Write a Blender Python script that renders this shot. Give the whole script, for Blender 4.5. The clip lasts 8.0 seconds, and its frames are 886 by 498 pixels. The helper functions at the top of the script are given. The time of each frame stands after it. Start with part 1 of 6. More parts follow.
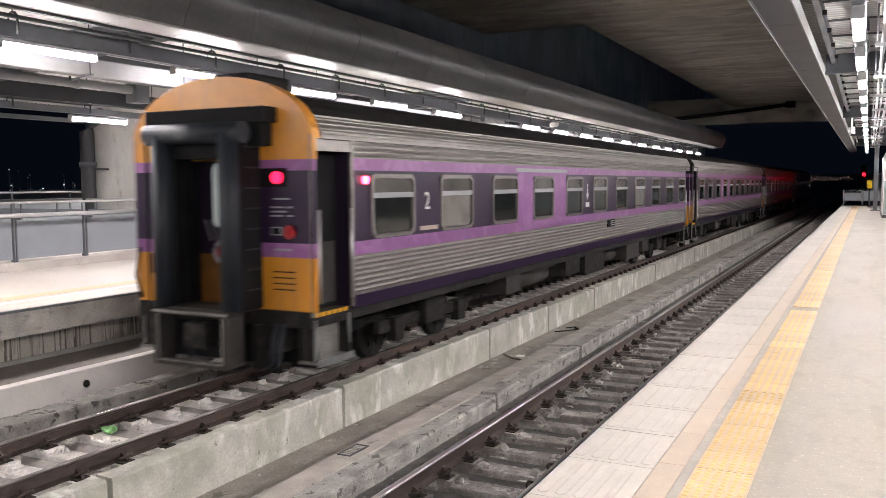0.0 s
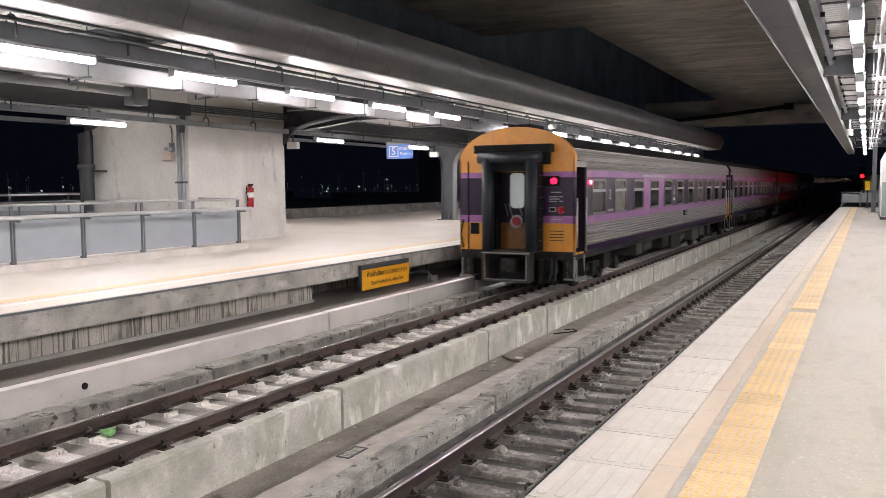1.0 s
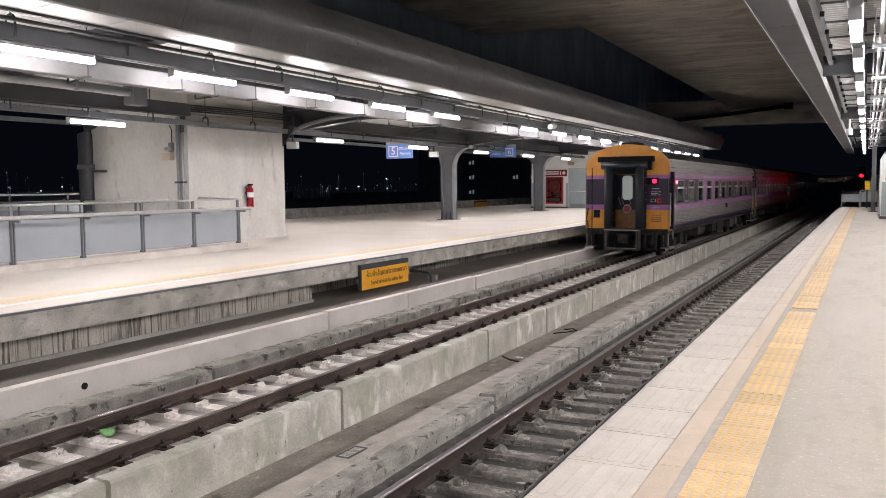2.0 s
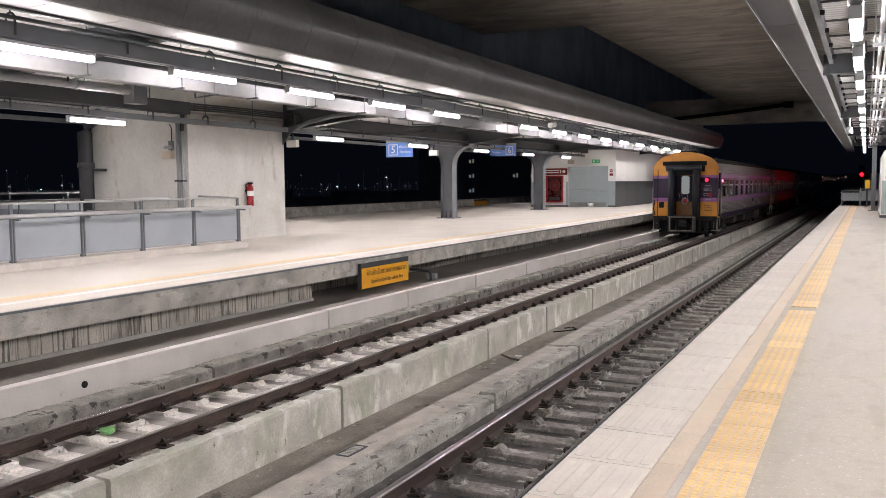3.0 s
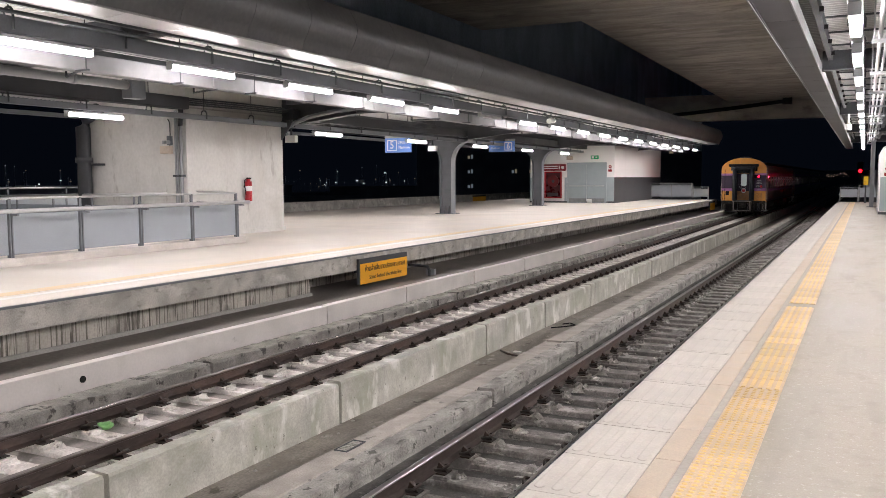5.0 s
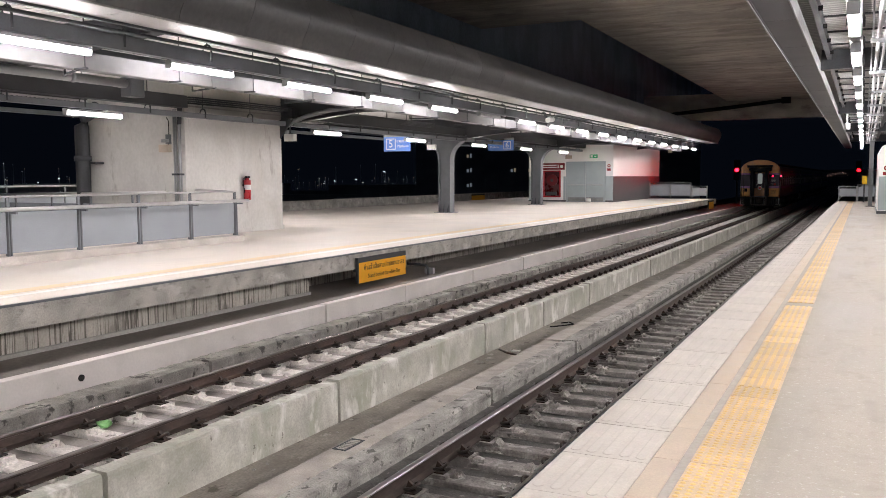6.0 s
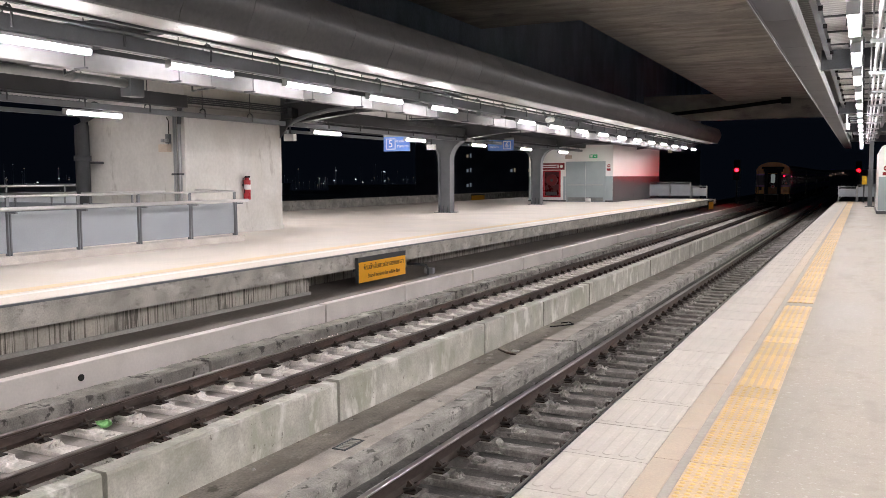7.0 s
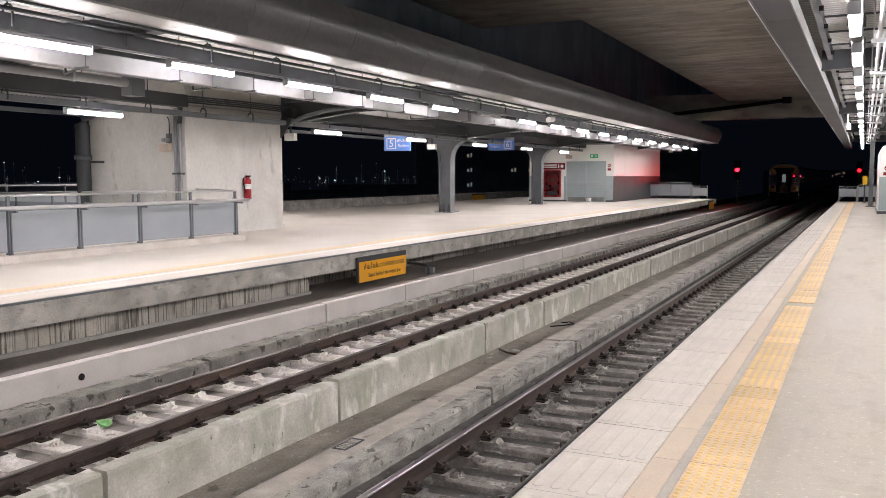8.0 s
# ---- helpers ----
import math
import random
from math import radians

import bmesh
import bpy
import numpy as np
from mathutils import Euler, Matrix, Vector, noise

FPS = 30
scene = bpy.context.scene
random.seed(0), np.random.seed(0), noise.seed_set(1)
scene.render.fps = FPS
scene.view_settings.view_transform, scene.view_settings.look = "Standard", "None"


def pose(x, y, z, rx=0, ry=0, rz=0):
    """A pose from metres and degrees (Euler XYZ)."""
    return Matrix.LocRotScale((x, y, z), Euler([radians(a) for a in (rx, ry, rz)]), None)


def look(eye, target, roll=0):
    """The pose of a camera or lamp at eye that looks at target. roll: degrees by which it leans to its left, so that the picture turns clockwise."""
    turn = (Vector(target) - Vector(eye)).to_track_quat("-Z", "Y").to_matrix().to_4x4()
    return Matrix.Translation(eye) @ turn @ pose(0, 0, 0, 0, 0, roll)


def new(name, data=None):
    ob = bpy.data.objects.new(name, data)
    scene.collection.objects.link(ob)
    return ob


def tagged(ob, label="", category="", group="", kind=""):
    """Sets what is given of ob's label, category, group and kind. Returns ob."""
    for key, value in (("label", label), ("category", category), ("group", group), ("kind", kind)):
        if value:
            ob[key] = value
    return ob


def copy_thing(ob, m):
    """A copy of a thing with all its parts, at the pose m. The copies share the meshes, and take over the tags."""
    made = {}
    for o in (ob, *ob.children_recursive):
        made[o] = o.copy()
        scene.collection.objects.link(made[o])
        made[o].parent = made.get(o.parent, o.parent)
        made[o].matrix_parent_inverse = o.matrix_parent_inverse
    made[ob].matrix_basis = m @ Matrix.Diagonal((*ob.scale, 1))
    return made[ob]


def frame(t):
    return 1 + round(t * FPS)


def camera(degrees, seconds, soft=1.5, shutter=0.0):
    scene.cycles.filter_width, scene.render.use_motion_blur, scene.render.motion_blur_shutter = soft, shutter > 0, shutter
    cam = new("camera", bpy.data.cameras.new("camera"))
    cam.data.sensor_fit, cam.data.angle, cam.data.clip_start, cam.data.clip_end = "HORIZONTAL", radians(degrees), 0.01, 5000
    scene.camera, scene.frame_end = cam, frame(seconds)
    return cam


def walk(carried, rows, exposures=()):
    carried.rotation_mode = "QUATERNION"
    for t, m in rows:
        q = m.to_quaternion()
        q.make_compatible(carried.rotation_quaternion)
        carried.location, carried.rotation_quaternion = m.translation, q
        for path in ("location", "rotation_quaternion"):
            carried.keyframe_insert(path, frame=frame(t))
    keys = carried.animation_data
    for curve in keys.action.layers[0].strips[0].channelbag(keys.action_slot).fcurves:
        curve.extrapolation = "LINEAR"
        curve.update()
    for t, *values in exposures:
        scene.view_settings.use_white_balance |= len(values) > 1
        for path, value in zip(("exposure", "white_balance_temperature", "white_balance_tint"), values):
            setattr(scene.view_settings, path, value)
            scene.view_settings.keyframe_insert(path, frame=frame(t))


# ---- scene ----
cam = camera(55.45, 8.0, soft=0.8, shutter=0.3)
walk(cam, [
    (0.0, look((0, 0, 1.5), (-4.4887, 8.9022, 0.7240), -0.360)),
    (0.5, look((0, 0, 1.5), (-4.4828, 8.9066, 0.7409), -0.383)),
    (1.0, look((0, 0, 1.5), (-4.4747, 8.9113, 0.7479), -0.407)),
    (1.5, look((0, 0, 1.5), (-4.4714, 8.9130, 0.7483), -0.440)),
    (3.0, look((0, 0, 1.5), (-4.4708, 8.9116, 0.7286), -0.420)),
    (3.5, look((0, 0, 1.5), (-4.4690, 8.9112, 0.7134), -0.406)),
    (4.0, look((0, 0, 1.5), (-4.4658, 8.9113, 0.6968), -0.387)),
    (4.5, look((0, 0, 1.5), (-4.4616, 8.9125, 0.6864), -0.327)),
    (6.0, look((0, 0, 1.5), (-4.4407, 8.9208, 0.6634), -0.230)),
    (6.5, look((0, 0, 1.5), (-4.4384, 8.9218, 0.6624), -0.197)),
    (7.0, look((0, 0, 1.5), (-4.4384, 8.9218, 0.6624), -0.197)),
    (7.5, look((0, 0, 1.5), (-4.4384, 8.9218, 0.6624), -0.197)),
    (8.0, look((0, 0, 1.5), (-4.4436, 8.9189, 0.6584), -0.140)),
], exposures=((0.0, 0.27), (0.6, 0.2), (1.5, 0.06), (2.5, 0.0), (8.0, 0.0)))

# ---- world ----
world = bpy.data.worlds.new("night")
scene.world = world
world.use_nodes = True
world.node_tree.nodes["Background"].inputs[0].default_value = (0.28, 0.42, 0.8, 1)
world.node_tree.nodes["Background"].inputs[1].default_value = 0.005
LAMP = 115.0         # glow of the fluorescent diffusers

# rail level, platform level 0
RAIL = -1.05
NEAR = (-3.53, -2.46)
FAR = (-7.66, -6.57)
TRACK_X = -7.115


# ---- building helpers ----
def box(bm, x0, x1, y0, y1, z0, z1):
    v = [bm.verts.new(p) for p in ((x0, y0, z0), (x1, y0, z0), (x1, y1, z0), (x0, y1, z0),
                                   (x0, y0, z1), (x1, y0, z1), (x1, y1, z1), (x0, y1, z1))]
    for f in ((3, 2, 1, 0), (4, 5, 6, 7), (0, 1, 5, 4), (1, 2, 6, 5), (2, 3, 7, 6), (3, 0, 4, 7)):
        bm.faces.new([v[i] for i in f])
    return v


def boxes(*bs, bevel=0.0):
    bm = bmesh.new()
    for b in bs:
        box(bm, *b)
    if bevel:
        bmesh.ops.bevel(bm, geom=bm.edges[:], offset=bevel, segments=2, affect="EDGES", profile=0.6)
    return bm


def extrude_y(pts, y0, y1, bm=None, steps=1):
    """A closed outline in x and z, drawn out along y."""
    bm = bm or bmesh.new()
    rings = []
    for s in range(steps + 1):
        y = y0 + (y1 - y0) * s / steps
        rings.append([bm.verts.new((x, y, z)) for x, z in pts])
    n = len(pts)
    for a, b in zip(rings, rings[1:]):
        for i in range(n):
            bm.faces.new((a[i], a[(i + 1) % n], b[(i + 1) % n], b[i]))
    bm.faces.new(rings[0][::-1])
    bm.faces.new(rings[-1])
    bmesh.ops.recalc_face_normals(bm, faces=bm.faces[:])
    return bm


def extrude_x(pts, x0, x1, bm=None):
    bm = bm or bmesh.new()
    a = [bm.verts.new((x0, y, z)) for y, z in pts]
    b = [bm.verts.new((x1, y, z)) for y, z in pts]
    n = len(pts)
    fs = [bm.faces.new((a[i], a[(i + 1) % n], b[(i + 1) % n], b[i])) for i in range(n)]
    fs += [bm.faces.new(a[::-1]), bm.faces.new(b)]
    bmesh.ops.recalc_face_normals(bm, faces=fs)
    return bm


def tube(bm, path, r, seg=10, caps=True):
    """A round bar along a path of points."""
    path = [Vector(p) for p in path]
    rings = []
    for i, p in enumerate(path):
        d = (path[min(i + 1, len(path) - 1)] - path[max(i - 1, 0)]).normalized()
        u = d.cross(Vector((0, 0, 1)) if abs(d.z) < 0.9 else Vector((1, 0, 0))).normalized()
        w = d.cross(u)
        rings.append([bm.verts.new(p + r * (math.cos(a) * u + math.sin(a) * w)) for a in [2 * math.pi * k / seg for k in range(seg)]])
    for a, b in zip(rings, rings[1:]):
        for k in range(seg):
            f = bm.faces.new((a[k], a[(k + 1) % seg], b[(k + 1) % seg], b[k]))
            f.smooth = True
    if caps:
        bm.faces.new(rings[0])
        bm.faces.new(rings[-1][::-1])
    bmesh.ops.recalc_face_normals(bm, faces=bm.faces[:])
    return bm


def disc_x(bm, x0, x1, y, z, r, seg=24):
    return tube(bm, [(x0, y, z), (x1, y, z)], r, seg)


def rounded(w, h, r, cx=0.0, cz=0.0, seg=4):
    """Outline of a rounded rectangle as pairs."""
    out = []
    for sx, sz, a0 in ((1, 1, 0), (-1, 1, 90), (-1, -1, 180), (1, -1, 270)):
        for k in range(seg + 1):
            a = radians(a0 + 90 * k / seg)
            out.append((cx + sx * (w / 2 - r) + r * math.cos(a), cz + sz * (h / 2 - r) + r * math.sin(a)))
    return out


def part(name, bm, material, parent=None, label=""):
    """Links a bmesh as one mesh object, under a thing or a part where one is given."""
    if isinstance(bm, bpy.types.Mesh):
        me = bm
    else:
        me = bpy.data.meshes.new(name)
        bm.to_mesh(me)
        bm.free()
        me.materials.append(material)
    ob = new(name, me)
    if parent is not None:
        ob.parent = parent
    if label:
        tagged(ob, label)
    return ob


def thing(name, label, category, m=None, group="", kind=""):
    ob = new(name)
    ob.empty_display_size = 0.2
    if m is not None:
        ob.matrix_basis = m
    return tagged(ob, label, category, group, kind)


def structure(name, bm, material, label):
    return tagged(part(name, bm, material), label, name.split("_")[0], kind="structure")


def lettering(name, words, size, material, parent, m, depth=0.002, align="CENTER", label=""):
    cu = bpy.data.curves.new(name, "FONT")
    cu.body, cu.size, cu.extrude, cu.align_x, cu.align_y = words, size, depth, align, "CENTER"
    cu.resolution_u = 2
    tmp = bpy.data.objects.new(name, cu)
    scene.collection.objects.link(tmp)
    bpy.context.view_layer.update()
    me = bpy.data.meshes.new_from_object(tmp.evaluated_get(bpy.context.evaluated_depsgraph_get()))
    bpy.data.objects.remove(tmp)
    me.materials.clear()
    me.materials.append(material)
    ob = new(name, me)
    ob.parent = parent
    ob.matrix_basis = m
    if label:
        tagged(ob, label)
    return ob


# ---- materials ----
def mat(name, color, rough=0.6, metal=0.0, var=0.25, scale=3.0, fine=40.0, bump=0.15, stain=None, stain_amount=0.4, stain_scale=0.8,
        stretch=(1, 1, 1), spec=0.5, per_piece=0.0, rough_var=0.1, detail=6.0, bump_dist=0.01, marks=()):
    """A painted, cast or worn surface: broad blotches, fine grain, stains with their own shape, relief."""
    m = bpy.data.materials.new(name)
    m.use_nodes = True
    nt = m.node_tree
    N, L = nt.nodes, nt.links
    b = N["Principled BSDF"]
    b.inputs["Metallic"].default_value = metal
    b.inputs["Specular IOR Level"].default_value = spec
    co = N.new("ShaderNodeTexCoord")
    mp = N.new("ShaderNodeMapping")
    mp.inputs["Scale"].default_value = stretch
    L.new(co.outputs["Object"], mp.inputs["Vector"])
    vec = mp.outputs["Vector"]
    if per_piece:
        info = N.new("ShaderNodeObjectInfo")
        add = N.new("ShaderNodeVectorMath")
        add.operation = "MULTIPLY_ADD"
        add.inputs[1].default_value = (37, 53, 71)
        L.new(info.outputs["Random"], add.inputs[0])
        L.new(vec, add.inputs[2])
        vec = add.outputs[0]

    def nz(sc, det=detail, dist=0.0):
        t = N.new("ShaderNodeTexNoise")
        t.inputs["Scale"].default_value, t.inputs["Detail"].default_value, t.inputs["Distortion"].default_value = sc, det, dist
        L.new(vec, t.inputs["Vector"])
        return t.outputs["Fac"]

    def ramp(v, a, c, x=0.35, y=0.65):
        r = N.new("ShaderNodeMapRange")
        r.inputs[1].default_value, r.inputs[2].default_value, r.inputs[3].default_value, r.inputs[4].default_value = x, y, a, c
        L.new(v, r.inputs[0])
        return r.outputs[0]

    def mul(v, w):
        n = N.new("ShaderNodeMath")
        n.operation = "MULTIPLY"
        L.new(v, n.inputs[0])
        if isinstance(w, float):
            n.inputs[1].default_value = w
        else:
            L.new(w, n.inputs[1])
        return n.outputs[0]

    broad, grain = nz(scale, dist=0.4), nz(fine)
    k = mul(ramp(broad, 1 - var, 1 + var * 0.5), ramp(grain, 1 - var * 0.6, 1 + var * 0.4))
    if per_piece:
        k = mul(k, ramp(info.outputs["Random"], 1 - per_piece, 1 + per_piece, 0, 1))
    tint = N.new("ShaderNodeMix")
    tint.data_type, tint.blend_type = "RGBA", "MULTIPLY"
    tint.inputs["Factor"].default_value = 1
    tint.inputs["A"].default_value = (*color, 1)
    L.new(k, tint.inputs["B"])
    out = tint.outputs["Result"]
    if stain:
        s = N.new("ShaderNodeMix")
        s.data_type = "RGBA"
        L.new(mul(ramp(nz(stain_scale, 8, 0.8), 0, 1, 0.5, 0.68), float(stain_amount)), s.inputs["Factor"])
        L.new(out, s.inputs["A"])
        s.inputs["B"].default_value = (*stain, 1)
        out = s.outputs["Result"]
    # marks with a shape of their own: colour, amount, scale, threshold, softness, stretch
    for col, amount, sc, lo, soft, st in marks:
        mm = N.new("ShaderNodeMapping")
        mm.inputs["Scale"].default_value = st
        L.new(co.outputs["Object"] if not per_piece else vec, mm.inputs["Vector"])
        t = N.new("ShaderNodeTexNoise")
        t.inputs["Scale"].default_value, t.inputs["Detail"].default_value, t.inputs["Roughness"].default_value = sc, 9.0, 0.62
        L.new(mm.outputs["Vector"], t.inputs["Vector"])
        s = N.new("ShaderNodeMix")
        s.data_type = "RGBA"
        L.new(mul(ramp(t.outputs["Fac"], 0, 1, lo, lo + soft), float(amount)), s.inputs["Factor"])
        L.new(out, s.inputs["A"])
        s.inputs["B"].default_value = (*col, 1)
        out = s.outputs["Result"]
    L.new(out, b.inputs["Base Color"])
    L.new(ramp(broad, max(0.03, rough - rough_var), min(1, rough + rough_var)), b.inputs["Roughness"])
    if bump:
        bp = N.new("ShaderNodeBump")
        bp.inputs["Strength"].default_value, bp.inputs["Distance"].default_value = bump, bump_dist
        L.new(grain, bp.inputs["Height"])
        L.new(bp.outputs["Normal"], b.inputs["Normal"])
    return m


def glow(name, color, strength):
    m = bpy.data.materials.new(name)
    m.use_nodes = True
    b = m.node_tree.nodes["Principled BSDF"]
    b.inputs["Base Color"].default_value = (*color, 1)
    b.inputs["Emission Color"].default_value = (*color, 1)
    b.inputs["Emission Strength"].default_value = strength
    return m


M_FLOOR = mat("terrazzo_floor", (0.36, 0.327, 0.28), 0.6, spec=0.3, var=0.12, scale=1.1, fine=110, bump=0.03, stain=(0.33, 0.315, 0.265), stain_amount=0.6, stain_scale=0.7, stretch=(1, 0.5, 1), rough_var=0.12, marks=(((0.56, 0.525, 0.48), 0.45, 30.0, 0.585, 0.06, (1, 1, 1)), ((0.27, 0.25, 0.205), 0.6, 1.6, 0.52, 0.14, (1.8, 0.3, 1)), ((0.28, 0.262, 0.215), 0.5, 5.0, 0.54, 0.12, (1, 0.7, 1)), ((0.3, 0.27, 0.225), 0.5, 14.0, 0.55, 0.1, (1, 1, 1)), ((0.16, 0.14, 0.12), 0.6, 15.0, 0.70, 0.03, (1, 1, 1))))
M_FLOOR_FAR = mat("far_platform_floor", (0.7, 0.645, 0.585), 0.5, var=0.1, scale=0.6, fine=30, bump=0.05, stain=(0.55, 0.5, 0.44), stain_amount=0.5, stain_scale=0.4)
M_TILE = mat("white_tactile", (0.53, 0.495, 0.45), 0.6, var=0.1, scale=4, fine=80, bump=0.06, stain=(0.46, 0.43, 0.38), stain_amount=0.45, stain_scale=2.5, per_piece=0.05)
M_TILE_TOP = mat("white_tactile_relief", (0.54, 0.505, 0.46), 0.6, var=0.1, scale=4, fine=80, bump=0.06, stain=(0.5, 0.47, 0.42), stain_amount=0.4, stain_scale=3, per_piece=0.05)
M_CREAM = mat("cream_tile", (0.53, 0.445, 0.355), 0.45, var=0.1, scale=5, fine=80, bump=0.06, stain=(0.45, 0.375, 0.3), stain_amount=0.4, stain_scale=4, per_piece=0.05)
M_YELLOW = mat("yellow_tactile", (0.53, 0.395, 0.25), 0.5, var=0.16, scale=6, fine=80, bump=0.1, stain=(0.47, 0.34, 0.22), stain_amount=0.5, stain_scale=5, per_piece=0.14)
M_YELLOW_TOP = mat("yellow_tactile_relief", (0.62, 0.44, 0.185), 0.5, var=0.14, scale=6, fine=80, bump=0.05, per_piece=0.12)
M_YELLOW_FAR = mat("pale_yellow_line", (0.74, 0.58, 0.36), 0.5, var=0.1, scale=3, bump=0.03)
M_JOINT = mat("grey_mortar", (0.4, 0.37, 0.345), 0.8, var=0.1, scale=8)
M_CONC = mat("cast_concrete", (0.4, 0.39, 0.36), 0.75, var=0.2, scale=1.4, fine=30, bump=0.25, stain=(0.24, 0.23, 0.2), stain_amount=0.45, stain_scale=1.3, per_piece=0.05)
M_WALLC = mat("smooth_concrete_panel", (0.49, 0.48, 0.43), 0.65, var=0.22, scale=2.0, fine=45, bump=0.2, stain=(0.35, 0.36, 0.28), stain_amount=0.7, stain_scale=1.6, per_piece=0.08, marks=(((0.74, 0.73, 0.69), 0.8, 2.4, 0.54, 0.08, (1, 1.2, 0.5)), ((0.15, 0.14, 0.12), 0.8, 12.0, 0.65, 0.03, (1, 1, 0.8)), ((0.3, 0.3, 0.235), 0.5, 1.1, 0.52, 0.12, (1, 1, 1.2))))
M_ROUGHC = mat("rough_weathered_concrete", (0.36, 0.347, 0.32), 0.85, var=0.32, scale=3.0, fine=55, bump=0.7, stain=(0.26, 0.25, 0.225), stain_amount=0.6, stain_scale=2.2, bump_dist=0.03, per_piece=0.06, marks=(((0.58, 0.555, 0.515), 0.6, 3.0, 0.54, 0.14, (1, 0.8, 1)), ((0.13, 0.125, 0.115), 0.7, 2.6, 0.51, 0.14, (1, 0.5, 2.6)), ((0.07, 0.066, 0.06), 0.8, 8.0, 0.575, 0.05, (1, 0.8, 1.2))))
M_COPING = mat("pale_cement_coping", (0.39, 0.358, 0.32), 0.8, var=0.25, scale=3, fine=60, bump=0.3, stain=(0.33, 0.3, 0.27), stain_amount=0.6, stain_scale=2.5, per_piece=0.06, marks=(((0.12, 0.11, 0.1), 0.7, 8.0, 0.63, 0.04, (1, 0.7, 1)),))
M_ROUGHC_D = mat("dirty_weathered_concrete", (0.27, 0.258, 0.235), 0.85, var=0.35, scale=3.5, fine=60, bump=0.7, stain=(0.17, 0.16, 0.145), stain_amount=0.7, stain_scale=2.8, bump_dist=0.03, per_piece=0.06, marks=(((0.56, 0.535, 0.49), 0.6, 2.2, 0.53, 0.14, (1, 0.7, 0.8)), ((0.05, 0.046, 0.042), 0.9, 6.5, 0.565, 0.05, (1, 0.8, 0.7))))
M_STREAK = mat("streaked_concrete", (0.47, 0.445, 0.395), 0.8, var=0.2, scale=2, fine=35, bump=0.2, stain=(0.33, 0.31, 0.27), stain_amount=0.5, stain_scale=1.2, marks=(((0.07, 0.06, 0.05), 0.85, 4.0, 0.56, 0.05, (1, 3.5, 0.22)), ((0.1, 0.09, 0.075), 0.8, 7.0, 0.53, 0.07, (1, 4.5, 0.08)), ((0.16, 0.15, 0.13), 0.8, 1.3, 0.55, 0.1, (1, 1, 1))))
M_LIP = mat("platform_edge_concrete", (0.47, 0.45, 0.41), 0.75, var=0.25, scale=2.2, fine=50, bump=0.25, stain=(0.25, 0.24, 0.21), stain_amount=0.6, stain_scale=1.7, marks=(((0.74, 0.72, 0.68), 0.8, 1.5, 0.54, 0.16, (1, 1, 1.5)), ((0.13, 0.12, 0.1), 0.75, 5.0, 0.56, 0.14, (1, 0.8, 1.4))))
M_STAIR_KERB = mat("pinkish_worn_kerb", (0.56, 0.52, 0.485), 0.75, var=0.14, scale=2.5, fine=45, bump=0.15, stain=(0.46, 0.42, 0.39), stain_amount=0.5, stain_scale=2.0)
M_WHITE_BAND = mat("pale_plinth", (0.67, 0.63, 0.6), 0.7, var=0.06, scale=1.2, fine=30, bump=0.1, stain=(0.48, 0.46, 0.43), stain_amount=0.4, stain_scale=1.0, marks=(((0.3, 0.28, 0.25), 0.5, 5.0, 0.66, 0.06, (1, 1, 1)),))
M_GUTTER = mat("dusty_gutter_floor", (0.31, 0.283, 0.25), 0.85, var=0.3, scale=2, fine=40, bump=0.35, stain=(0.2, 0.18, 0.155), stain_amount=0.7, stain_scale=1.2, stretch=(1, 0.6, 1), marks=(((0.5, 0.47, 0.43), 0.6, 5.0, 0.6, 0.08, (1, 0.6, 1)), ((0.09, 0.08, 0.065), 0.8, 2.6, 0.6, 0.05, (1, 0.7, 1))))
M_CHANNEL = mat("grimy_drain_floor", (0.21, 0.188, 0.168), 0.85, var=0.2, scale=0.8, fine=20, bump=0.2, stain=(0.16, 0.145, 0.13), stain_amount=0.6, stain_scale=0.6)
M_BED = mat("track_slab", (0.12, 0.115, 0.11), 0.85, var=0.4, scale=4, fine=50, bump=0.5, stain=(0.06, 0.057, 0.053), stain_amount=0.6, stain_scale=3, marks=(((0.5, 0.48, 0.45), 0.4, 5.5, 0.62, 0.04, (1, 1.4, 1)),))
M_BED_FAR = mat("pale_track_slab", (0.34, 0.31, 0.288), 0.8, var=0.25, scale=3, fine=30, bump=0.3, stain=(0.2, 0.18, 0.17), stain_amount=0.5, stain_scale=3)
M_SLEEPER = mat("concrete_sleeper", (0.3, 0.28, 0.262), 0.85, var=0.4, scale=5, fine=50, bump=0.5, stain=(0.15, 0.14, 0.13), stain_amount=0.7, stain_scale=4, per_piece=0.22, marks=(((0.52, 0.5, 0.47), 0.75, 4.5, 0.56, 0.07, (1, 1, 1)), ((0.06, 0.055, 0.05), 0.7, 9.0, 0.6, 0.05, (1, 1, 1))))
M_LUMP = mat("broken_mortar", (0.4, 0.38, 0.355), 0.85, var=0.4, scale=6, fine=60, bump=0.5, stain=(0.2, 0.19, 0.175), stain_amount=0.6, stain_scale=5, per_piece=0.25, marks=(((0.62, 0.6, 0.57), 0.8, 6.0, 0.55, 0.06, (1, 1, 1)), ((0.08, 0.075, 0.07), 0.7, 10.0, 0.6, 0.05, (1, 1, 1))))
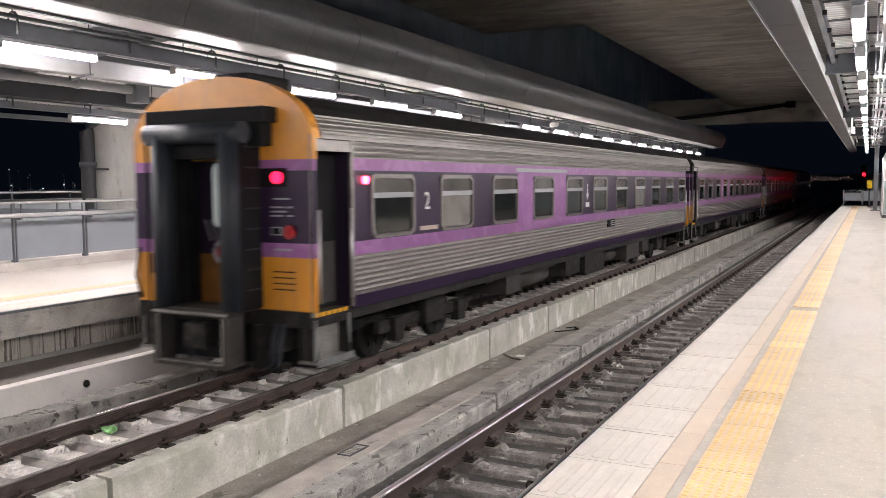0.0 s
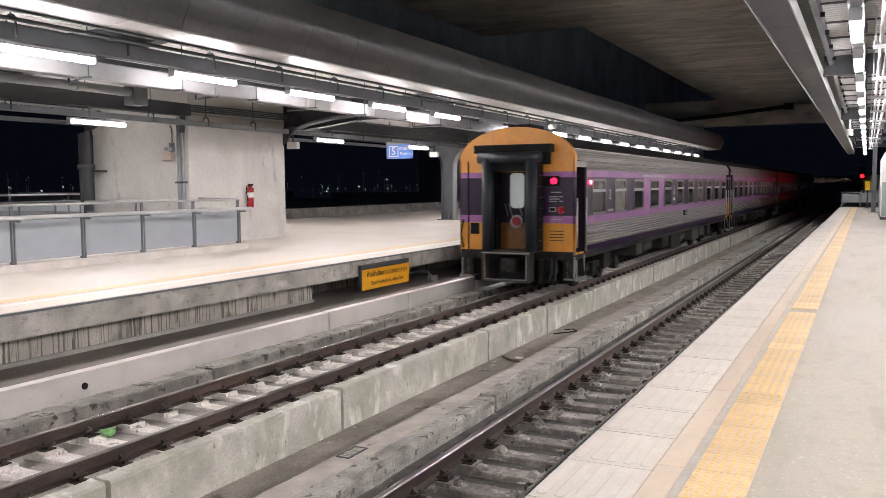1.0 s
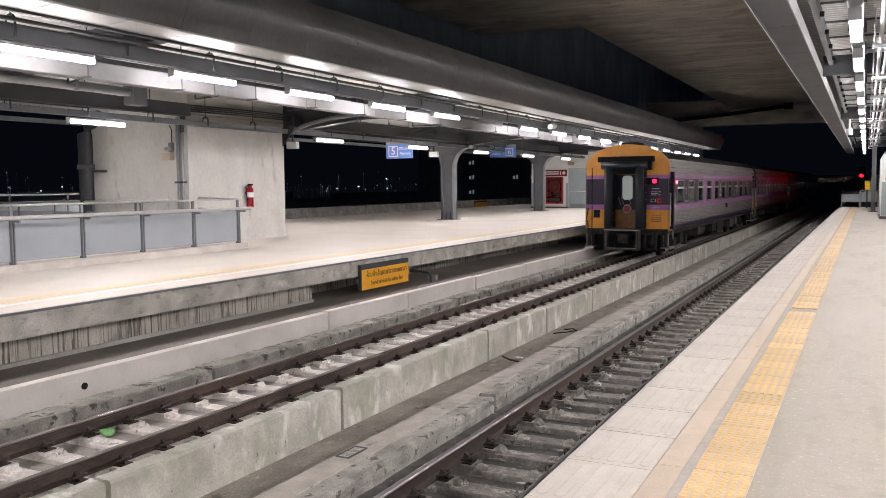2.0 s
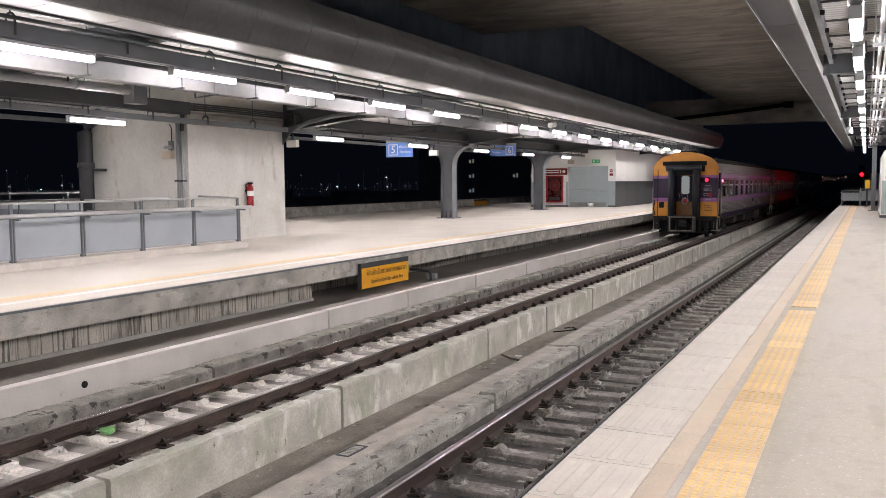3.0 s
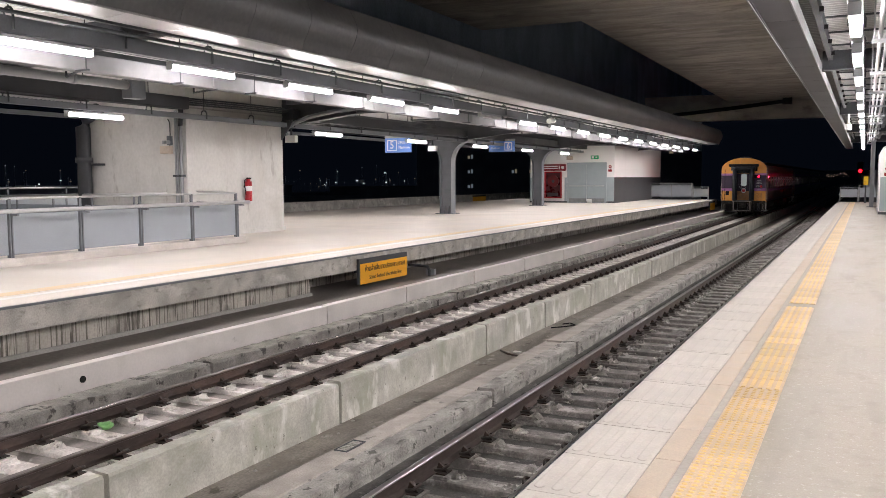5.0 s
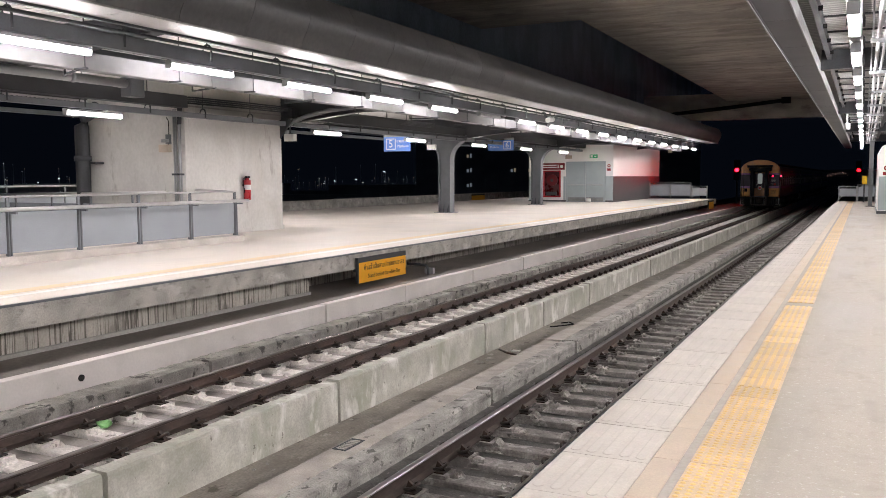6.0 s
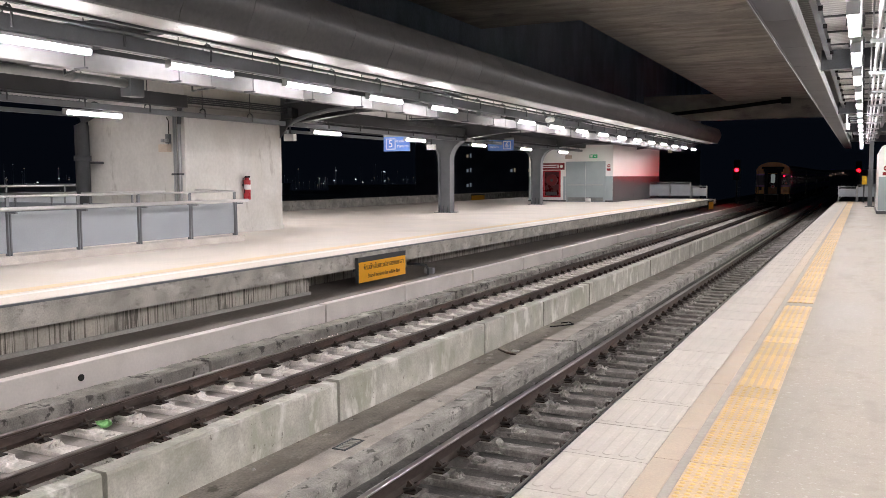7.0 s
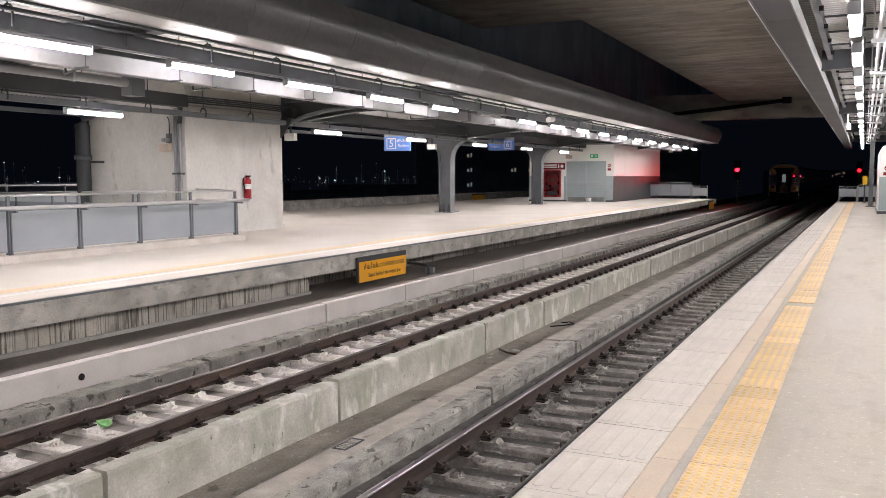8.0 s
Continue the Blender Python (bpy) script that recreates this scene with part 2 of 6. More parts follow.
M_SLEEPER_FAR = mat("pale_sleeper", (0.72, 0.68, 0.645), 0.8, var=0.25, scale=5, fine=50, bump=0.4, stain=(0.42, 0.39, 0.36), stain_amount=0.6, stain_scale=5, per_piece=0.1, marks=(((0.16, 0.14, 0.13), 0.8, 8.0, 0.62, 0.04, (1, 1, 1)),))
M_RUST = mat("rusty_rail", (0.085, 0.064, 0.056), 0.6, 0.3, var=0.35, scale=3, fine=40, bump=0.2, stain=(0.13, 0.075, 0.05), stain_amount=0.5, stain_scale=3, stretch=(1, 0.3, 1))
M_RAILTOP = mat("polished_rail_head", (0.55, 0.535, 0.525), 0.3, 1.0, var=0.02, scale=1, stretch=(6, 0.1, 1), bump=0.0, rough_var=0.0)
M_RAILTOP_FAR = mat("dull_rail_head", (0.22, 0.2, 0.19), 0.35, 0.9, var=0.25, scale=4, stretch=(4, 0.1, 1), bump=0.02)
M_CLIP = mat("rusty_black_rail_clip", (0.035, 0.026, 0.022), 0.65, 0.2, var=0.35, scale=14, stain=(0.07, 0.04, 0.028), stain_amount=0.5, stain_scale=12)
M_STEEL = mat("grey_painted_steel", (0.16, 0.17, 0.185), 0.45, 0.0, var=0.12, scale=1.5, bump=0.05, stain=(0.11, 0.12, 0.12), stain_amount=0.3)
M_STEEL_D = mat("dark_grey_steel", (0.07, 0.074, 0.08), 0.62, 0.0, var=0.15, scale=1.5, bump=0.05, spec=0.2)
M_GALV = mat("galvanised_steel", (0.3, 0.31, 0.31), 0.42, 0.7, var=0.2, scale=5, fine=50, bump=0.04, stain=(0.3, 0.3, 0.3), stain_amount=0.3, stain_scale=6)
M_WHITE_ST = mat("pale_painted_steel", (0.3, 0.31, 0.32), 0.4, 0.0, var=0.06, scale=1, bump=0.03)
M_BEAM = mat("grey_gutter_paint", (0.19, 0.19, 0.195), 0.6, 0.0, var=0.1, scale=1, fine=5, bump=0.0, spec=0.2)
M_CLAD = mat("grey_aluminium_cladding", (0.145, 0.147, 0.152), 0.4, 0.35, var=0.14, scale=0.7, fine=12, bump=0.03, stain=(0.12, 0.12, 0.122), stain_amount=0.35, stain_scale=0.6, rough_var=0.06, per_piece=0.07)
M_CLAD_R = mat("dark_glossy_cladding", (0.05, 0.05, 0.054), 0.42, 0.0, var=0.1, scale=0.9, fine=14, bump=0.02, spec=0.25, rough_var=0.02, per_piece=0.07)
M_SOFFIT = mat("pale_soffit_panel", (0.22, 0.217, 0.213), 0.5, 0.0, var=0.12, scale=0.6, bump=0.02, per_piece=0.2)
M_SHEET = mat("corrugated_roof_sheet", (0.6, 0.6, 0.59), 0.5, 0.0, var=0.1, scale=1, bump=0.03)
# darker copy of the roof sheet: near canopy dimmed by colour
M_SHEET_R = mat("dimmed_roof_sheet", (0.34, 0.34, 0.335), 0.5, 0.2, var=0.1, scale=1, bump=0.03)
M_SLAB = mat("formwork_marked_concrete", (0.42, 0.388, 0.355), 0.85, var=0.3, scale=1.2, fine=25, bump=0.3, stain=(0.25, 0.22, 0.185), stain_amount=0.7, stain_scale=0.7, stretch=(0.55, 1.2, 1), marks=(((0.52, 0.475, 0.42), 0.6, 0.9, 0.53, 0.08, (0.3, 1.2, 1)), ((0.17, 0.155, 0.14), 0.6, 1.3, 0.55, 0.08, (0.5, 0.9, 1)), ((0.24, 0.22, 0.2), 0.35, 0.5, 0.5, 0.04, (0.12, 2.2, 1))))
M_DARKWALL = mat("dark_streaked_wall", (0.4, 0.46, 0.52), 0.8, var=0.2, scale=0.7, fine=15, stain=(0.24, 0.28, 0.32), stain_amount=0.6, stain_scale=0.5, stretch=(1, 1.0, 0.5))
M_BLOCK = mat("shaft_concrete", (0.6, 0.59, 0.565), 0.75, var=0.09, scale=0.8, fine=12, bump=0.05, stain=(0.36, 0.34, 0.3), stain_amount=0.35, stain_scale=0.6, stretch=(1, 1, 0.8), marks=(((0.58, 0.56, 0.52), 0.6, 0.9, 0.55, 0.1, (1, 1, 0.5)), ((0.27, 0.25, 0.22), 0.5, 2.2, 0.6, 0.08, (1, 1, 0.3))))
M_CHROME = mat("stainless_tube", (0.62, 0.62, 0.62), 0.42, 0.9, var=0.05, scale=4, bump=0.0)
M_FROST = mat("frosted_glass", (0.31, 0.335, 0.365), 0.3, 0.0, var=0.09, scale=0.8, bump=0.0, spec=0.4, rough_var=0.0)
M_TUBE = glow("lit_diffuser", (1.0, 0.935, 0.94), LAMP)
M_TUBE_R = glow("lit_narrow_diffuser", (1.0, 0.935, 0.94), LAMP * 0.78)
# boosted glow for an unseen lamp row added to brighten the tracks
M_TUBE_FILL = glow("unseen_fill_diffuser", (1.0, 0.935, 0.94), LAMP * 1.56)
M_OFF = mat("unlit_diffuser", (0.5, 0.5, 0.5), 0.4, bump=0)
M_RED_GLOW = glow("red_signal_lens", (1.0, 0.0008, 0.0022), 55.0)
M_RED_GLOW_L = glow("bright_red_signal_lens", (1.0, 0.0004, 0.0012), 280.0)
M_TAIL = glow("red_tail_lamp", (1.0, 0.008, 0.05), 4.0)
M_SIDE = glow("red_side_lamp", (1.0, 0.03, 0.08), 25.0)
M_BLACK = mat("matt_black", (0.012, 0.012, 0.013), 0.75, bump=0.0, spec=0.1, rough_var=0.02)
M_RUBBER = mat("black_rubber", (0.014, 0.018, 0.024), 0.5, var=0.2, scale=4, bump=0.03, spec=0.35, rough_var=0.04)
M_RED = mat("red_paint", (0.33, 0.006, 0.012), 0.35, var=0.08, scale=4, bump=0.02)
M_WHITE = mat("white_paint", (0.78, 0.77, 0.75), 0.45, var=0.05, scale=2, bump=0.02)
M_SIGN_Y = mat("yellow_sign", (0.85, 0.4, 0.015), 0.4, var=0.05, scale=4, bump=0.0)
M_SIGN_B = mat("blue_sign", (0.12, 0.25, 0.66), 0.35, var=0.04, scale=4, bump=0.0)
M_ROOMWALL = mat("white_panel_wall", (0.86, 0.85, 0.83), 0.36, 0.0, var=0.02, scale=1, bump=0.0, rough_var=0.02)
M_ROOMGREY = mat("grey_panel_wall", (0.085, 0.086, 0.092), 0.34, 0.0, var=0.03, scale=1, bump=0.0, rough_var=0.01)
M_DOORG = mat("grey_blue_door", (0.36, 0.42, 0.44), 0.4, var=0.05, scale=2, bump=0.02)
M_ALU = mat("fluted_stainless_side", (0.24, 0.226, 0.21), 0.42, 0.75, var=0.2, scale=2, fine=12, bump=0.03, stretch=(1, 0.25, 3), stain=(0.12, 0.11, 0.1), stain_amount=0.4, stain_scale=2, rough_var=0.04)
M_ROOF = mat("sooty_coach_roof", (0.022, 0.02, 0.02), 0.7, 0.0, var=0.25, scale=2, bump=0.1, stretch=(1, 0.3, 1), spec=0.15)
M_PURPLE = mat("dark_purple_paint", (0.022, 0.011, 0.034), 0.32, var=0.04, scale=2, bump=0.0, spec=0.3, rough_var=0.01)
M_LILAC = mat("lilac_paint", (0.25, 0.1, 0.268), 0.35, var=0.05, scale=2.5, bump=0.0, spec=0.3, stain=(0.42, 0.22, 0.43), stain_amount=0.45, stain_scale=3, rough_var=0.01)
M_ORANGE = mat("orange_paint", (0.58, 0.24, 0.02), 0.36, var=0.1, scale=3, bump=0.02, stain=(0.42, 0.19, 0.04), stain_amount=0.4, stain_scale=2.2, rough_var=0.06, marks=(((0.3, 0.16, 0.06), 0.4, 3.0, 0.56, 0.1, (2.5, 1, 0.4)),))
# darker end-paint copies: shade of gangway and doorways put into the colour
M_ORANGE_D = mat("shaded_orange_door", (0.2, 0.078, 0.01), 0.5, var=0.25, scale=3, bump=0.02, stain=(0.07, 0.035, 0.012), stain_amount=0.6, stain_scale=3)
M_PURPLE_D = mat("shaded_purple_paint", (0.018, 0.011, 0.024), 0.45, var=0.2, scale=3, bump=0.02, spec=0.2)
M_UNDER = mat("grimy_underframe", (0.016, 0.015, 0.014), 0.75, 0.0, var=0.4, scale=4, bump=0.3, stain=(0.05, 0.045, 0.04), stain_amount=0.5, stain_scale=5, spec=0.2)
M_UNDER_L = mat("dusty_underframe_box", (0.045, 0.041, 0.038), 0.65, 0.1, var=0.35, scale=4, bump=0.2, stain=(0.025, 0.022, 0.02), stain_amount=0.6, stain_scale=4, spec=0.3)
M_STEP = mat("worn_step_metal", (0.24, 0.23, 0.215), 0.5, 0.3, var=0.3, scale=5, bump=0.1)
M_PANE = mat("dark_coach_window", (0.018, 0.02, 0.02), 0.1, 0.0, var=0.2, scale=1, bump=0.0, spec=0.5, rough_var=0.02)
M_PANE_U = mat("grey_upper_window", (0.1, 0.095, 0.085), 0.2, 0.0, var=0.2, scale=2, bump=0.0, spec=0.5, rough_var=0.02)
M_PANE_L = mat("pale_coach_window", (0.22, 0.21, 0.19), 0.12, 0.0, var=0.2, scale=2, bump=0.0, spec=0.7, rough_var=0.03)
M_INK = mat("dark_ink", (0.06, 0.035, 0.02), 0.5, bump=0)
M_CITY = mat("night_building", (0.3, 0.31, 0.34), 0.9, var=0.2, scale=0.2, bump=0)
M_CITYLIT = glow("lit_far_window", (1.0, 0.8, 0.58), 0.16)
M_CITYLIT_D = glow("dim_far_lamp", (0.75, 0.85, 1.0), 0.14)
M_CITYLIT_W = glow("white_far_lamp", (0.9, 0.95, 1.0), 4.0)
M_GROUND = mat("dark_ground", (0.04, 0.045, 0.04), 0.9, var=0.4, scale=0.05, fine=1, bump=0)


# ---- large structure ----
def seeded(k):
    return random.Random(k)


def right_platform():
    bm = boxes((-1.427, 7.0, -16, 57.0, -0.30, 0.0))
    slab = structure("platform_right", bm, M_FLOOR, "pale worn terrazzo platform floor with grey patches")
    structure("wall_under_platform", boxes((-0.55, 7.0, -16, 56.6, -1.4, -0.30)), M_CONC, "plain concrete wall under the platform edge")
    part("edge_strip", extrude_y([(-1.442, -0.05), (-1.429, -0.05), (-1.429, 0.004), (-1.438, 0.004), (-1.442, -0.004)], -16, 57), M_RUBBER, slab, "black rubber edge strip")
    part("edge_concrete", boxes((-1.438, -1.429, -16, 57, -0.3, -0.055)), M_LIP, slab)
    part("joint_strip", boxes((-0.819, -0.772, -16, 57, 0.0, 0.005)), M_JOINT, slab, "grey mortar joint")
    return slab


def left_platform():
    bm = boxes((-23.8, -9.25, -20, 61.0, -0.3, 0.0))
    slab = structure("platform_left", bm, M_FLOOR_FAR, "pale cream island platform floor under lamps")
    part("edge_face", boxes((-9.248, -9.16, -20, 61.0, -0.33, -0.004)), M_LIP, slab, "stained concrete edge beam")
    part("edge_strip", boxes((-9.165, -9.13, -20, 61.0, -0.024, 0.006)), M_STEEL, slab, "dark edge strip")
    part("white_line", boxes((-9.9, -9.75, -20, 61, 0, 0.002)), M_WHITE, slab, "white safety line")
    part("yellow_line", boxes((-10.35, -10.05, -20, 61, 0, 0.003)), M_YELLOW_FAR, slab, "pale yellow tactile strip")
    structure("wall_under_island", boxes((-11.5, -9.55, -20, 13.35, -1.4, -0.3), (-11.5, -10.3, 13.35, 60.8, -1.4, -0.3)), M_STREAK, "rain streaked concrete wall below the platform")
    part("ledge", boxes((-9.55, -9.50, -20, 13.35, -0.734, -0.68)), M_CONC, None)
    tagged(bpy.data.objects["ledge"], "thin concrete ledge along the streaked wall", "ledge", kind="structure")
    structure("drain_floor", boxes((-10.3, -8.58, -20, 110, -1.5, -0.735)), M_CHANNEL, "dark grimy drain gutter floor")
    return slab


right_platform()
left_platform()
structure("ground_slab", boxes((-60, 40, -60, 600, -9.2, -9.0)), M_GROUND, "dark ground far below the viaduct")
structure("trackbed_near", boxes((-4.2, -0.55, -20, 420, -1.6, -1.315)), M_BED, "dirty dark concrete slab under the rails")
structure("trackbed_far", boxes((-8.3, -6.07, -20, 420, -1.5, -1.30)), M_BED_FAR, "pale concrete slab under the rails")
structure("channel_floor", boxes((-5.86, -4.2, -20, 420, -1.8, -1.58)), M_GUTTER, "brown grimy gutter floor between the tracks")


def worn_block(x0, x1, y0, y1, z0, z1, chip):
    """A cast block whose top edges are broken and uneven along its length."""
    bm = bmesh.new()
    n = max(2, int((y1 - y0) / 0.09)) if y0 < 40 else 4
    e = 0.028 if chip > 0.01 else 0.016
    outline = [(x0, z0), (x0, z1 - e), (x0 + e * 0.6, z1), ((x0 + x1) / 2, z1), (x1 - e * 0.6, z1), (x1, z1 - e), (x1, (z0 + z1) / 2), (x1, z0)]
    rings = []
    for k in range(n + 1):
        y = y0 + (y1 - y0) * k / n
        ring = []
        for i, (x, z) in enumerate(outline):
            q = Vector((x * 9, y * 9.5, z * 9))
            w = chip if 0 < i < 7 else 0
            dx = w * noise.noise(q)
            dz = w * (noise.noise(q * 1.7 + Vector((7, 3, 1))) - 0.35 * max(0.0, noise.noise(q * 0.45)))
            ring.append(bm.verts.new((x + dx, y, z + dz)))
        rings.append(ring)
    m = len(outline)
    for p, q in zip(rings, rings[1:]):
        for i in range(m):
            bm.faces.new((p[i], p[(i + 1) % m], q[(i + 1) % m], q[i]))
    bm.faces.new(rings[0])
    bm.faces.new(rings[-1])
    bmesh.ops.recalc_face_normals(bm, faces=bm.faces[:])
    return bm


def panels(name, piece, xs, zs, joints, material, label, gap=0.02, bevel=0.012, seed=1, chip=0.0):
    """A run of cast panels along the track, a piece each."""
    r = seeded(seed)
    root = thing(name, label, name.split("_")[0], kind="structure")
    for a, b in zip(joints, joints[1:]):
        dx, dz = r.uniform(-0.012, 0.012), r.uniform(-0.012, 0.012)
        if chip:
            part(piece, worn_block(xs[0] + dx, xs[1] + dx, a + gap / 2, b - gap / 2, zs[0], zs[1] + dz, chip), material, root)
            continue
        part(piece, boxes((xs[0] + dx, xs[1] + dx, a + gap / 2, b - gap / 2, zs[0], zs[1] + dz), bevel=bevel), material, root)
    return root


def run(fixed, step, last, first=-18.0):
    out = list(fixed)
    while out[-1] < last:
        out.append(out[-1] + step)
    while out[0] > first:
        out.insert(0, out[0] - step)
    return out


panels("wall_between_tracks", "wall_panel", (-6.06, -5.85), (-1.6, -1.05), run([1.6, 5.1, 8.78, 13.39, 16.44, 19.7, 22.93], 3.3, 120), M_WALLC, "smooth stained concrete wall panels between the tracks", 0.06, 0.015, 3, 0.012)
panels("kerb_coping", "coping_slab", (-4.58, -4.285), (-1.6, -1.135), run([-2.2, 3.6, 9.5, 12.9, 16.6, 20.2], 3.4, 120), M_COPING, "pale cement coping beside the rough kerb", 0.05, 0.02, 7, 0.008)
panels("kerb_near", "kerb_stone", (-4.28, -4.045), (-1.6, -1.12), run([-2.2, 3.6, 9.5, 12.9, 16.6, 20.2], 3.4, 120), M_ROUGHC, "rough weathered concrete kerb beside the rail", 0.06, 0.03, 4, 0.014)
panels("kerb_far", "kerb_stone", (-8.33, -7.96), (-1.5, -1.0), run([-1.9, 3.6, 8.8, 13.43, 16.65], 3.6, 110), M_ROUGHC_D, "rough weathered kerb beside the far rail", 0.06, 0.025, 5, 0.013)
panels("plinth_far", "plinth_panel", (-8.6, -8.44), (-1.4, -0.72), run([-2.6, 5.6, 12.3, 15.2], 3.4, 110), M_WHITE_BAND, "pale smooth concrete plinth", 0.05, 0.012, 6)


# ---- tracks ----
def rail_outline(x):
    w = [(0.07, 0.0), (0.07, 0.012), (0.012, 0.03), (0.010, 0.11), (0.033, 0.122), (0.034, 0.147)]
    right = [(x + a, RAIL - 0.158 + b) for a, b in w]
    left = [(x - a, RAIL - 0.158 + b) for a, b in reversed(w)]
    return right + left


def lump(bm, cx, cy, lx, ly, h, seed):
    """A low broken mound of mortar with an uneven outline."""
    nx, ny = 7, 5
    grid = []
    for i in range(nx):
        row = []
        for j in range(ny):
            u, w = 2 * i / (nx - 1) - 1, 2 * j / (ny - 1) - 1
            q = Vector((u * 1.3 + seed, w * 1.3, seed * 0.7))
            k = max(0.0, 1 - max(abs(u), abs(w)) ** 3) * (0.65 + 0.9 * noise.noise(q * 1.6))
            e = 1 + 0.3 * noise.noise(q * 1.1 + Vector((3, 9, 2)))
            row.append(bm.verts.new((cx + u * lx * e, cy + w * ly * e, -0.03 + max(0.0, k) * (h + 0.03) if 0 < i < nx - 1 and 0 < j < ny - 1 else -0.05)))
        grid.append(row)
    for i in range(nx - 1):
        for j in range(ny - 1):
            bm.faces.new((grid[i][j], grid[i + 1][j], grid[i + 1][j + 1], grid[i][j + 1]))


def track(name, xs, label, head, sleeper_mat, lump_mat, first, pitch, count, short):
    root = thing(name, label, "railway track")
    mid = sum(xs) / 2
    for x in xs:
        rl = part("rail", extrude_y(rail_outline(x), -20, 420), M_RUST, root, "rust-brown steel rail")
        hb = extrude_y([(x - 0.0345, RAIL - 0.02), (x - 0.0335, RAIL - 0.009), (x - 0.026, RAIL - 0.0035), (x - 0.012, RAIL - 0.0006), (x + 0.012, RAIL - 0.0006), (x + 0.026, RAIL - 0.0035), (x + 0.0335, RAIL - 0.009), (x + 0.0345, RAIL - 0.02)], -20, 420)
        for f in hb.faces:
            f.smooth = len(f.verts) == 4
        part("rail_head", hb, head, rl, "worn running surface")
    # sleepers with raised rail seats
    variants = []
    for q in range(5):
        rq = seeded(40 + q)
        bm = boxes((-short, 1.0, -0.12, 0.12, -0.2, 0.0), bevel=0.02)
        for v in bm.verts:
            v.co += 0.012 * noise.noise_vector(v.co * 6 + Vector((q * 5, 0, 0)))
        for s in (-1, 1):
            box(bm, s * 0.53 - 0.2, s * 0.53 + 0.2, -0.115, 0.115, 0.0, 0.035)
        n = len(bm.faces)
        for cx, l, h in ((-0.27 + rq.uniform(-0.04, 0.04), 0.1, 0.055), (0.25 + rq.uniform(-0.05, 0.05), 0.1, 0.05), (0.84, 0.11, 0.035), (-0.84, 0.11, 0.035)):
            if cx - l > -short:
                lump(bm, cx, rq.uniform(-0.03, 0.03), l * rq.uniform(0.8, 1.2), rq.uniform(0.08, 0.13), h * rq.uniform(0.7, 1.3), rq.uniform(0, 90))
        bm.faces.ensure_lookup_table()
        for f in bm.faces[n:]:
            f.material_index = 1
        me = bpy.data.meshes.new("sleeper")
        bm.to_mesh(me)
        me.materials.append(sleeper_mat)
        me.materials.append(lump_mat)
        bm.free()
        variants.append(me)

    def clip(cb, x, y, side):
        # base plate, upright shoulder fin and bent spring bar
        z = 0.03
        box(cb, x - 0.065, x + 0.06, y - 0.075, y + 0.075, z, z + 0.018)
        fin = [(x - side * 0.06, z + 0.018), (x + side * 0.055, z + 0.018), (x + side * 0.01, z + 0.075), (x - side * 0.03, z + 0.105)]
        extrude_y(fin if side > 0 else fin[::-1], y - 0.02, y + 0.02, cb)
        tube(cb, [(x - side * 0.05, y - 0.055, z + 0.035), (x + side * 0.03, y - 0.075, z + 0.06), (x + side * 0.05, y - 0.02, z + 0.075), (x + side * 0.05, y + 0.03, z + 0.075), (x + side * 0.02, y + 0.075, z + 0.06), (x - side * 0.05, y + 0.05, z + 0.035)], 0.015, 6)

    half = (xs[1] - xs[0]) / 2
    spots = [(s * half + side * 0.105, side) for s in (-1, 1) for side in (-1, 1)]
    meshes = []
    for x, side in spots:
        cb = bmesh.new()
        clip(cb, x, 0, side)
        cm = bpy.data.meshes.new("rail_clip")
        cb.to_mesh(cm)
        cm.materials.append(M_CLIP)
        cb.free()
        meshes.append(cm)
    rest = bmesh.new()
    r = seeded(8)
    for k in range(count):
        sl = part("sleeper", variants[(k * 7 + k // 3) % 5], None, root)
        y = first + pitch * k + r.uniform(-0.015, 0.015)
        sl.location = (mid, y, RAIL - 0.2)
        sl.rotation_euler = (0, 0, radians(r.uniform(-0.6, 0.6)))
        if k < 72:
            for cm in meshes:
                part("rail_clip", cm, None, sl)
        else:
            for x, side in spots:
                box(rest, mid + x - 0.05, mid + x + 0.05, y - 0.055, y + 0.055, RAIL - 0.17, RAIL - 0.09)
    tagged(part("far_clip", rest, M_CLIP, root), kind="stuff")
    return root


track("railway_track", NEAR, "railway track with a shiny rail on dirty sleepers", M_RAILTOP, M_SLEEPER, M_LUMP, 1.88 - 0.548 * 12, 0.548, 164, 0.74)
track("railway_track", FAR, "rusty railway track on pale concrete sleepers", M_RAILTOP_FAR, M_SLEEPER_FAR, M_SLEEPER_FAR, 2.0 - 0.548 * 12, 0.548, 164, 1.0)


# ---- canopies ----
def corrugated(bm, x0, x1, y0, y1, z, pitch=0.16, h=0.03):
    """Roof sheet with ribs running across the platform."""
    n = int((y1 - y0) / pitch)
    prev = None
    for k in range(n * 4 + 1):
        y = y0 + (y1 - y0) * k / (n * 4)
        zz = z + (h if k % 4 in (0, 1) else 0)
        row = (bm.verts.new((x0, y, zz)), bm.verts.new((x1, y, zz)))
        if prev:
            bm.faces.new((prev[0], prev[1], row[1], row[0]))
        prev = row
    return bm


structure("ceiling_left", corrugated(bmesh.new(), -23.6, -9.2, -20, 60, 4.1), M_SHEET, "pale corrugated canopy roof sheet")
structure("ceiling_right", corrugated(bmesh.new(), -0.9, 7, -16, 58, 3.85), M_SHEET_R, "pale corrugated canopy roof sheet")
# roof skins over the sheets
structure("roof_left", boxes((-23.8, -9.1, -20, 60.2, 4.2, 4.3)), M_CLAD, "grey canopy roof")
structure("roof_right", boxes((-1.2, 7, -16, 58.2, 3.95, 4.05)), M_CLAD, "grey canopy roof")


